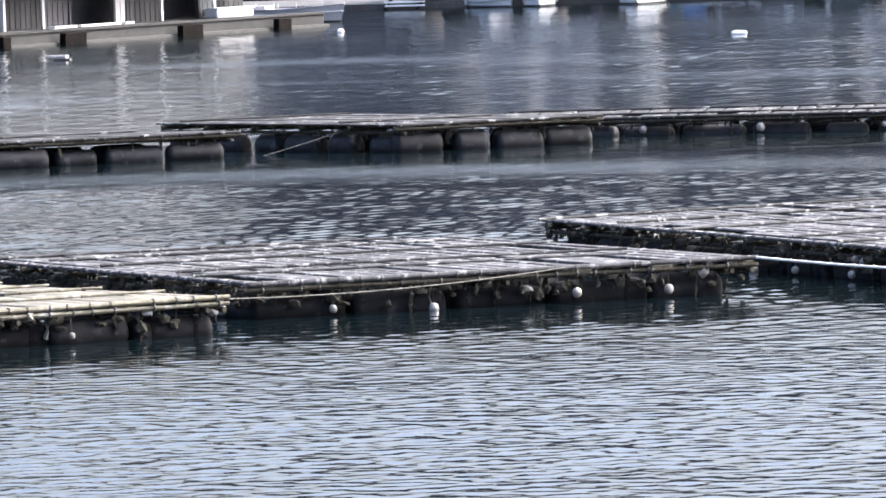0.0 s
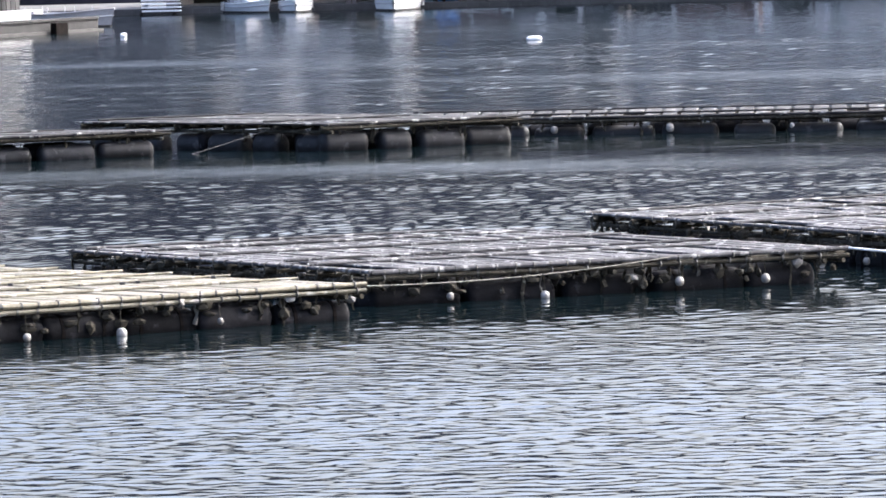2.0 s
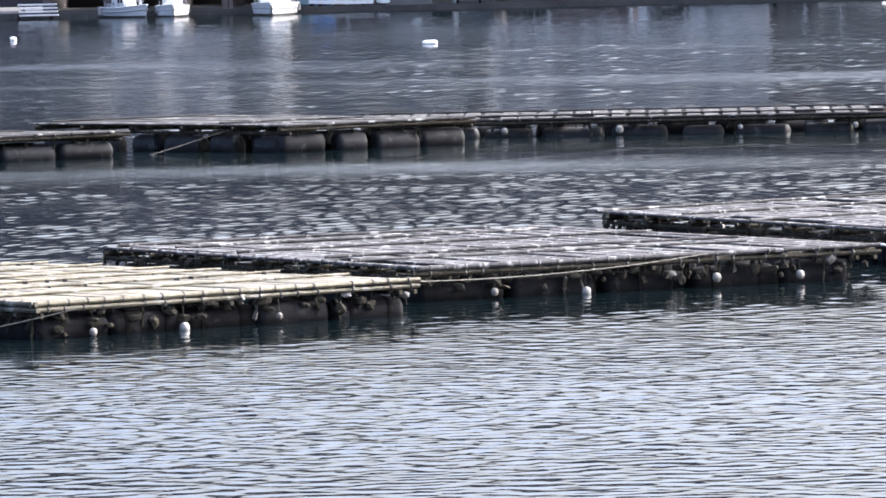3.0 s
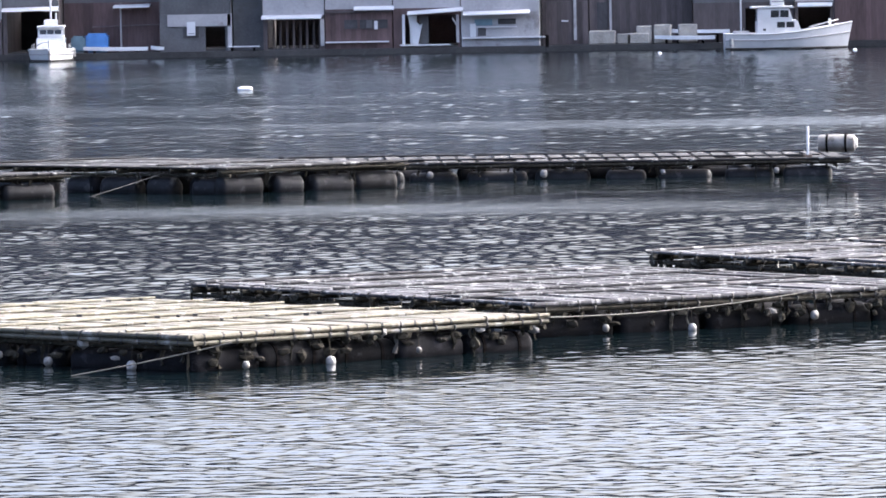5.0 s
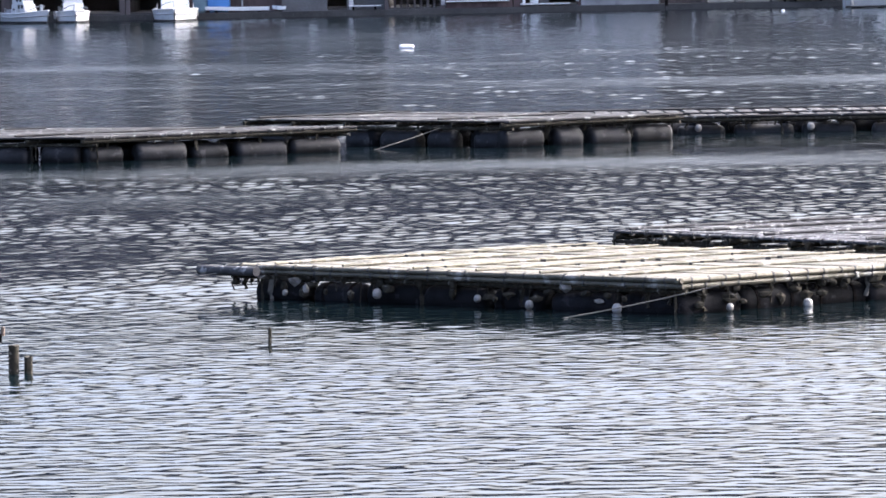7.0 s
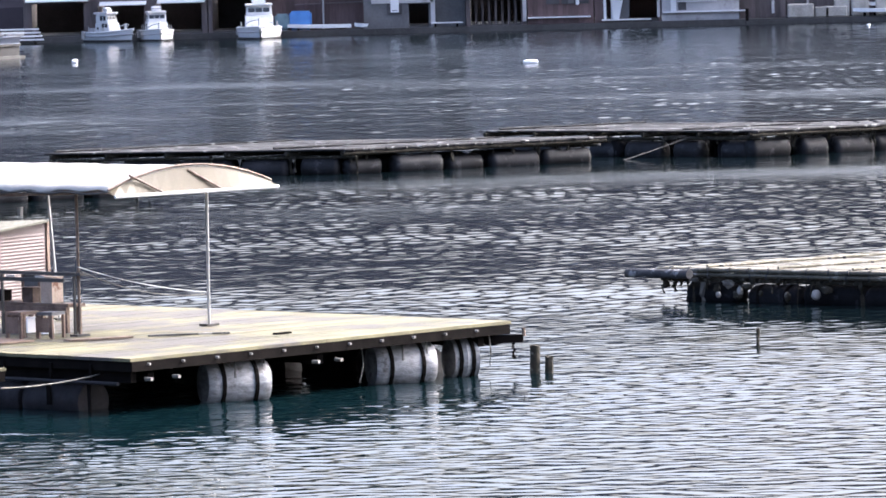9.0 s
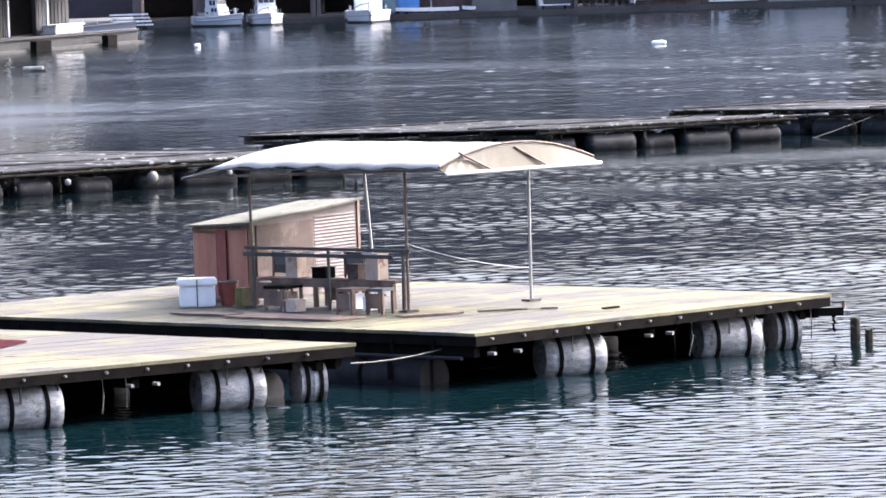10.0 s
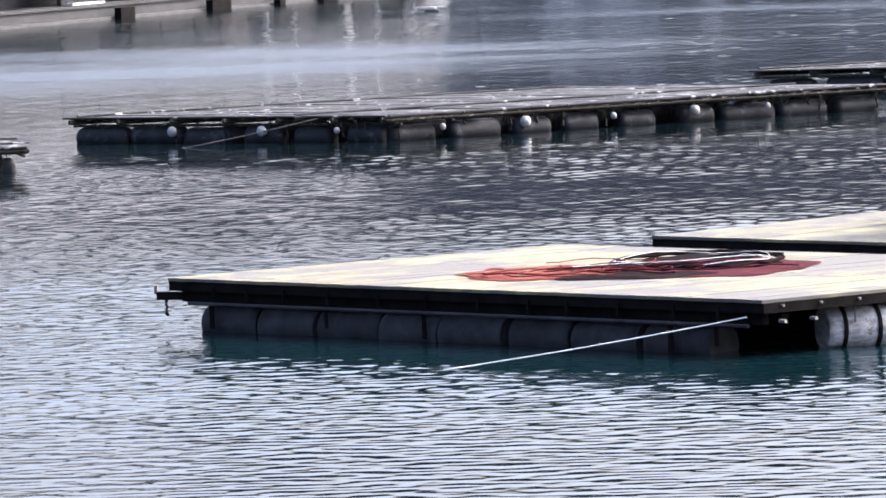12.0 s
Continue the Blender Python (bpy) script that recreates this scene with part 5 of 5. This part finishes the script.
# ---- boats ----
def boat(at, length, beam, turn, label, cabin=True, mast=True, material=M_WHITE, high=0.95, tall=None, bow=1.15, full=False):
    """A fishing boat: flared hull with raised bow, rubbing strake, deck, wheelhouse with windows, roof, mast."""
    ob = thing("fishing_boat", (at[0], at[1], 0), label, "boat", "boats")
    ob.rotation_euler = (0, 0, turn)
    ORIGIN[ob] = V3(0, 0, 0)
    n = 14
    h = length / 2

    def section(i):
        a = i / n
        x = -h + length * a
        wide = beam / 2 * (0.86 + 0.14 * math.sin(a * math.pi)) * (1 - max(0, a - 0.5) ** 2.2 * 4.4)
        wide = max(wide, 0.03)
        sheer = high * (0.75 + 0.06 * (1 - a) + max(0, a - 0.35) ** 1.6 * bow)
        rake = max(0, a - 0.8) * length * 0.22
        return x, wide, sheer, rake

    bm = bmesh.new()
    rows = []
    for i in range(n + 1):
        x, wide, sheer, rake = section(i)
        prof = [(0.0, -0.3), (0.85, -0.22), (0.93, 0.12), (0.97, sheer * 0.55), (1.0, sheer)] if full else [(0.0, -0.3), (0.62, -0.22), (0.82, 0.12), (0.93, sheer * 0.55), (1.0, sheer)]
        row = [bm.verts.new((x + rake * (z / sheer if z > 0 else 0), s * wide * k, z)) for s, ks in ((-1, prof[::-1]), (1, prof)) for k, z in ks]
        rows.append(row)
    m = len(rows[0])
    for a, b in zip(rows, rows[1:]):
        for k in range(m - 1):
            if k != 4:
                bm.faces.new((a[k], a[k + 1], b[k + 1], b[k]))
    bm.faces.new(rows[0])
    for a, b in zip(rows, rows[1:]):
        bm.faces.new((a[4], a[5], b[5], b[4]))
    hull = part("hull", bm, material, ob, "", True)
    deck = bmesh.new()
    ds = []
    for i in range(n + 1):
        x, wide, sheer, rake = section(i)
        ds.append([deck.verts.new((x + rake * 0.8, s * wide * 0.95, sheer * 0.84)) for s in (-1, 1)])
    for a, b in zip(ds, ds[1:]):
        deck.faces.new((a[0], a[1], b[1], b[0]))
    part("deck", deck, material, ob)
    for s in (-1, 1):
        pts = []
        for i in range(n + 1):
            x, wide, sheer, rake = section(i)
            pts.append(V3(x + rake * 0.6, s * (wide * 0.955 + 0.01), sheer * 0.62))
        part("rubbing_strake", tube(pts, 0.035, 6), M_SIDING if material is M_WHITE else M_EAVE, hull)
        pts = [V3(section(i)[0] + section(i)[3], s * section(i)[1], section(i)[2]) for i in range(n + 1)]
        part("gunwale", tube(pts, 0.04, 6), material, hull)
    for s in (-1, 1):
        part("boot_stripe", tube([V3(section(i)[0] + section(i)[3] * 0.06, s * (section(i)[1] * (0.915 if full else 0.8) + 0.012), 0.06) for i in range(n + 1)], 0.055, 6), M_STRAP, hull, "dark stripe at the waterline")
    if cabin:
        cw = beam * 0.62
        k = tall or min(1.1, max(0.68, length / 6))
        z0, z1, z2 = high * 0.64, 1.42 * k, 2.0 * k

        def shell(xa, xb, za, zb, w, rake):
            """A cabin tier with a sloped front and rounded edges."""
            bm = bmesh.new()
            rows = [[bm.verts.new((x, y, z)) for x, z in ((xa, za), (xb, za), (xb - rake, zb), (xa, zb))] for y in (-w / 2, w / 2)]
            bm.faces.new(rows[0]), bm.faces.new(rows[1][::-1])
            for i in range(4):
                bm.faces.new((rows[0][i], rows[1][i], rows[1][(i + 1) % 4], rows[0][(i + 1) % 4]))
            bmesh.ops.recalc_face_normals(bm, faces=bm.faces[:])
            bmesh.ops.bevel(bm, geom=bm.edges[:], offset=0.045, segments=2, affect="EDGES")
            return bm

        def panes(parent, xa, xb, za, zb, w, count):
            step = (xb - xa) / count
            for side in (-1, 1):
                for i in range(count):
                    part("side_window", block(V3(xa + step * i + 0.03, side * (w / 2 + 0.003) - 0.006, za), V3(step - 0.06, 0), V3(0, 0.012), UP * (zb - za)), M_GLASS, parent)

        low = part("fore_cabin", shell(-length * 0.24, length * 0.14, z0, z1, cw, 0.3 * k), material, ob)
        panes(low, -length * 0.08, length * 0.07, z1 - 0.36 * k, z1 - 0.08 * k, cw, 2)
        part("vent", block(V3(-length * 0.19, -cw / 2 - 0.012, z1 - 0.5 * k), V3(0.14, 0), V3(0, 0.012), UP * 0.1), M_STRAP, low)
        w2 = cw * 0.92
        up = part("wheelhouse", shell(-length * 0.235, length * 0.055, z1 - 0.02, z2, w2, 0.16 * k), material, ob)
        panes(up, -length * 0.13, length * 0.025, z1 + 0.14 * k, z2 - 0.1 * k, w2, 2)
        lean = 0.16 * k / (z2 - z1 + 0.02)
        for i in range(3):
            part("windscreen", block(V3(length * 0.055 - lean * (0.2 * k + 0.02) + 0.004, w2 * (-0.42 + 0.285 * i), z1 + 0.2 * k), V3(-lean * 0.26 * k, 0, 0.26 * k), V3(0, w2 * 0.26), V3(0.012, 0, 0.004)), M_GLASS, up)
        part("aft_door", block(V3(-length * 0.235 - 0.01, -w2 * 0.16, z0 + 0.3), V3(0.014, 0), V3(0, w2 * 0.32), UP * (z2 - z0 - 0.45)), M_GREYWALL, up)
        part("cabin_roof", shell(-length * 0.29, length * 0.07, z2 + 0.002, z2 + 0.1, cw * 1.02, 0.02), material, ob)
        fl = part("flying_bridge", shell(-length * 0.12, -length * 0.005, z2 + 0.102, z2 + 0.5 * k, cw * 0.5, 0.12), material, ob)
        part("coaming", block(V3(-length * 0.11, -cw * 0.26, z2 + 0.3 * k), V3(length * 0.09, 0), V3(0, cw * 0.52), UP * 0.04), M_GREYWALL, fl)
        part("bow_rail", tube([V3(length * 0.2, -beam * 0.3, high * 1.1), V3(length * 0.34, -beam * 0.2, high * 1.32), V3(length * 0.43, 0, high * 1.45), V3(length * 0.34, beam * 0.2, high * 1.32), V3(length * 0.2, beam * 0.3, high * 1.1)], 0.022, 6), M_STEEL, ob)
        part("samson_post", cyl(bmesh.new(), V3(length * 0.36, 0, high), V3(length * 0.36, 0, high * 1.5), 0.07, 8), material, ob)
    if mast:
        part("mast", cyl(bmesh.new(), V3(-length * 0.07, 0, 2.0), V3(-length * 0.07, 0, high + 2.5), 0.05, 8), material, ob)
        part("aft_pole", cyl(bmesh.new(), V3(-length * 0.36, 0.2, high * 0.6), V3(-length * 0.36, 0.2, high + 1.6), 0.04, 8), material, ob)
        part("boom", cyl(bmesh.new(), V3(-length * 0.07, -0.4, high + 1.75), V3(-length * 0.07, 0.4, high + 1.75), 0.035, 8), material, ob)
    for s in (-1, 1):
        for a in (-0.35, -0.1, 0.2):
            part("rail_post", cyl(bmesh.new(), V3(length * a, s * beam * 0.4, high * 0.7), V3(length * a, s * beam * 0.4, high * 0.78 + 0.3), 0.018, 6), M_STEEL, ob)
        part("fender", cyl(bmesh.new(), V3(-length * 0.45, s * (beam * 0.43 + 0.07), 0.15), V3(-length * 0.45, s * (beam * 0.43 + 0.07), 0.55), 0.09, 10), M_CAP, ob)
    part("engine_box", block(V3(-length * 0.42, -beam * 0.2, high * 0.63), V3(length * 0.12, 0), V3(0, beam * 0.4), UP * 0.3), M_SIDING, ob)
    return ob


boat((-33.05, 334.9), 5.9, 1.9, 0.08, "white fishing boat with a wheelhouse, moored along the quay")
boat((-68.5, 335.6), 4.6, 2.2, -1.5, "white fishing boat with a tall wheelhouse, bow towards the bay", high=0.68, tall=0.8, bow=0.35, full=True)
boat((-75.85, 336.5), 3.0, 1.25, -0.75, "white fishing boat with a small wheelhouse at the quay", mast=False, high=0.6, bow=0.6)
boat((-73.55, 336.2), 3.2, 1.6, -1.4, "white fishing boat with its bow towards the bay", mast=False, high=0.62, bow=0.5, full=True)


def skiff(x0, x1, y, z, label, material=M_WHITE):
    """A narrow open boat lying on the quay edge."""
    bm = bmesh.new()
    n = 10
    rows = []
    for i in range(n + 1):
        a = i / n
        w = 0.32 * math.sin(min(1, a * 1.9 + 0.12) * math.pi / 2) * (1 if a < 0.85 else 0.9)
        lift = 0.06 * (1 - a) ** 3
        xx = x0 + (x1 - x0) * a
        rows.append([bm.verts.new((xx, y + k * w, z + lift + zz)) for k, zz in ((-0.93, 0), (-1, 0.17), (-0.9, 0.17), (-0.7, 0.08), (0.7, 0.08), (0.9, 0.17), (1, 0.17), (0.93, 0))])
    for p, q in zip(rows, rows[1:]):
        for k in range(8):
            bm.faces.new((p[k], p[(k + 1) % 8], q[(k + 1) % 8], q[k]))
    bm.faces.new(rows[0][::-1]), bm.faces.new(rows[-1])
    return solo("skiff", bm, M_FOAM, label, "boat", "skiffs")


skiff(sx(140), sx(256), QY + 0.7, 0.36, "white narrow skiff lying on the quay")
skiff(sx(262), sx(292), QY + 0.7, 0.36, "short white dinghy lying on the quay")
skiff(sx(1168), sx(1276), QY + 0.1, 0.46, "white narrow skiff lying along the quay edge")
skiff(sx(1188), sx(1302), QY + 0.95, 0.74, "white narrow skiff lying behind another skiff")
for p0, p1, z1, hh in ((1172, 1272, 0.46, 0.03), (1192, 1298, 0.74, 0.9)):
    bm = bmesh.new()
    for p in (p0 + 15, p1 - 20):
        prism(bm, (sx(p), QY + 0.02 + (0.7 if hh > 0.5 else 0), 0.28), (0.12, 0, 0), (0, 0.45, 0), (0, 0, z1 - 0.275))
    solo("trestle", bm, M_BEAM, "dark timber trestle under a skiff", "trestle")
for p0, p1 in ((146, 250), (264, 288)):
    bm = bmesh.new()
    for p in (p0 + 12, p1 - 14):
        prism(bm, (sx(p), QY + 0.5, 0.28), (0.1, 0, 0), (0, 0.4, 0), (0, 0, 0.085))
    solo("chock", bm, M_BEAM, "dark timber chocks under a boat", "chock")


def tarp_heap(p0, p1, z, material, label, y):
    bm = block(V3(sx(p0), y, 0.28), V3(PX * (p1 - p0), 0), V3(0, 0.9), UP * (z - 0.28))
    bmesh.ops.bevel(bm, geom=bm.edges[:], offset=0.1, segments=2, affect="EDGES")
    solo("covered_crate", bm, material, label, "tarpaulin")


tarp_heap(143, 183, 1.22, M_BLUE, "crate under a bright blue tarpaulin on the quay", QY + 1.0)
tarp_heap(116, 142, 1.1, M_TEALTARP, "crate under a faded teal tarpaulin on the quay", QY + 1.0)
tarp_heap(1242, 1274, 1.95, M_TEALTARP, "tall crate under a teal tarpaulin on the quay", QY + 1.25)
rack = thing("drying_rack", (sx(215), QY + 1.9, 0.28), "pole rack with a pale rail on the quay", "rack")
part("rail", cyl(bmesh.new(), V3(sx(152), QY + 1.9, 1.52), V3(sx(286), QY + 1.9, 1.6), 0.03, 8), M_PINKSHEET, rack)
part("post", cyl(bmesh.new(), V3(sx(204), QY + 1.9, 0.28), V3(sx(204), QY + 1.9, 2.65), 0.045, 8), M_SIDING, rack)
part("post", cyl(bmesh.new(), V3(sx(284), QY + 1.9, 0.28), V3(sx(284), QY + 1.9, 1.6), 0.04, 8), M_SIDING, rack)
part("awning", block(V3(sx(192), QY + 1.3, 2.42), V3(PX * 66, 0, 0.03), V3(0, 0.8, 0.1), UP * 0.06), M_EAVE, rack, "white awning sheet")
ledge = thing("ledge_board", (sx(430), QY + 0.2, 0.28), "white ledge board on low dark supports along the quay", "shelf")
part("board", block(V3(sx(402), QY + 0.02, 0.46), V3(PX * 58, 0), V3(0, 0.3), UP * 0.05), M_EAVE, ledge)
for p in (408, 448):
    part("support", block(V3(sx(p), QY + 0.06, 0.28), V3(0.1, 0), V3(0, 0.22), UP * 0.178), M_BEAM, ledge)
# white slatted steps down to the water
st = thing("steps", (-80.6, QY - 1.0, 0), "white slatted landing steps at the water", "steps")
for i in range(4):
    part("tread", block(V3(-81.4 + 0.12 * i, QY - 0.3 - 0.55 * i, 0.66 - 0.16 * i), V3(1.9, 0), V3(0, 0.3), UP * 0.07), M_EAVE, st)
for x in (-81.2, -79.6):
    part("stringer", block(V3(x, QY - 2.0, -0.2), V3(0.08, 0), V3(0, 2.1, 0.62), UP * 0.16), M_BEAM, st)

# ---- near quay with its boathouse, on the inner side of the bay ----
QA, QB = V3(-78.1, 311.0), V3(-94.5, 273.0)
qd = (QB - QA).normalized()
qn = V3(-qd.y, qd.x) if V3(-qd.y, qd.x).x < 0 else V3(qd.y, -qd.x)
QL = (QB - QA).length + 60
bm = bmesh.new()
prism(bm, QA - UP * 1.0, qd * QL, qn * 40, UP * 1.55)
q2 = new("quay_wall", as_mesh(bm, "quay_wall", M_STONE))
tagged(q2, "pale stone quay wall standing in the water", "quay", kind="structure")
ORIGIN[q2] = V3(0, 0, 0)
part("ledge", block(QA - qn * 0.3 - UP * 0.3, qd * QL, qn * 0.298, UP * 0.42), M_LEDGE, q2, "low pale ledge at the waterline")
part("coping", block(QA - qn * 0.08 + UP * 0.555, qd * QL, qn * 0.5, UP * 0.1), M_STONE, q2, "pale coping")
for d, w in ((3.2, 0.9), (9.5, 1.4), (17.5, 1.4), (22.5, 0.5), (27.5, 1.7), (36.0, 1.2)):
    part("fender_block", block(QA + qd * d - qn * 0.62 - UP * 0.3, qd * w, qn * 0.31, UP * 0.78), M_BEAM, q2, "dark timber fender block")


def quayside_house():
    o = QA + qd * 4.0 + qn * 1.4 + UP * 0.55
    ob = thing("boathouse", o + qd * 20 + qn * 4, "long old boathouse on the stone quay with white posts", "house", "boathouses")
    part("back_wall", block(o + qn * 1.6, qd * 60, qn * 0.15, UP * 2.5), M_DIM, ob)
    part("floor_slab", block(o + UP * 0.02, qd * 60, qn * 1.6, UP * 0.08), M_CONCRETE, ob)
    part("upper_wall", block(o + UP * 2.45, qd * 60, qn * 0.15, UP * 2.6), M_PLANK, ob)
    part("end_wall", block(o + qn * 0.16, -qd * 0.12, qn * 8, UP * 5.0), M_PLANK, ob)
    part("roof", block(o - qd * 0.5 - qn * 0.6 + UP * 5.05, qd * 61, qn * 5 + UP * 2.2, UP * 0.2), M_TILE, ob)
    # Unseen roof, added so that its shadow falls on the house front.
    part("pent_roof", block(o - qd * 0.5 - qn * 1.9 + UP * 2.3, qd * 61, qn * 1.89 + UP * 0.5, UP * 0.12), M_TILE, ob, "unseen dark roof added to shade the house front")
    d = 0.0
    rng = random.Random(4)
    kinds = [(2.2, M_PLANK), (1.1, M_GREYWALL), (2.6, None), (2.4, M_PLANK), (0.9, M_SIDING), (3.0, None), (1.8, M_DIM), (2.6, M_PLANK), (1.6, None), (2.8, M_BARN), (2.2, M_PLANK), (3.0, M_DIM), (2.6, M_PLANK), (3.0, None), (3.0, M_PLANK)]
    for w, m in kinds:
        if m:
            part("wall", block(o + qd * d + UP * 0.1, qd * (w - 0.14), qn * 0.1, UP * 2.34), m, ob)
            for i in range(int(w / 0.35)):
                part("board", block(o + qd * (d + 0.03 + 0.35 * i) - qn * 0.03 + UP * 0.15, qd * 0.3, qn * 0.028, UP * 2.2), m, ob)
        part("post", block(o + qd * (d + w - 0.14) - qn * 0.1 + UP * 0.1, qd * 0.14, qn * 0.2, UP * 2.34), M_EAVE if rng.random() < 0.3 else M_PLANK, ob, "upright post")
        if rng.random() < 0.4:
            part("sill", block(o + qd * d - qn * 0.5 + UP * 0.1, qd * (w - 0.3), qn * 0.38, UP * 0.09), M_EAVE, ob, "white ledge board")
        d += w


quayside_house()
# a boat lying bow out by the end of the stone quay, and a long white tank on it
boat((-81.05, 318.1), 5.0, 1.7, -0.41, "grey-white fishing boat beside the stone quay", cabin=False, mast=False, material=M_SIDING, high=0.8, bow=0.6)
tank = thing("storage_box", (-79.3, 307.5, 0.65), "long white storage box on the quay edge", "box")
tb = block(QA + qd * 4.6 + qn * 0.35 + UP * 0.66, qd * 2.6, qn * 0.7, UP * 0.36)
bmesh.ops.bevel(tb, geom=tb.edges[:], offset=0.05, segments=2, affect="EDGES")
part("body", tb, M_EAVE, tank)
part("lid", block(QA + qd * 4.55 + qn * 0.3 + UP * 1.025, qd * 2.7, qn * 0.8, UP * 0.06), M_EAVE, tank)
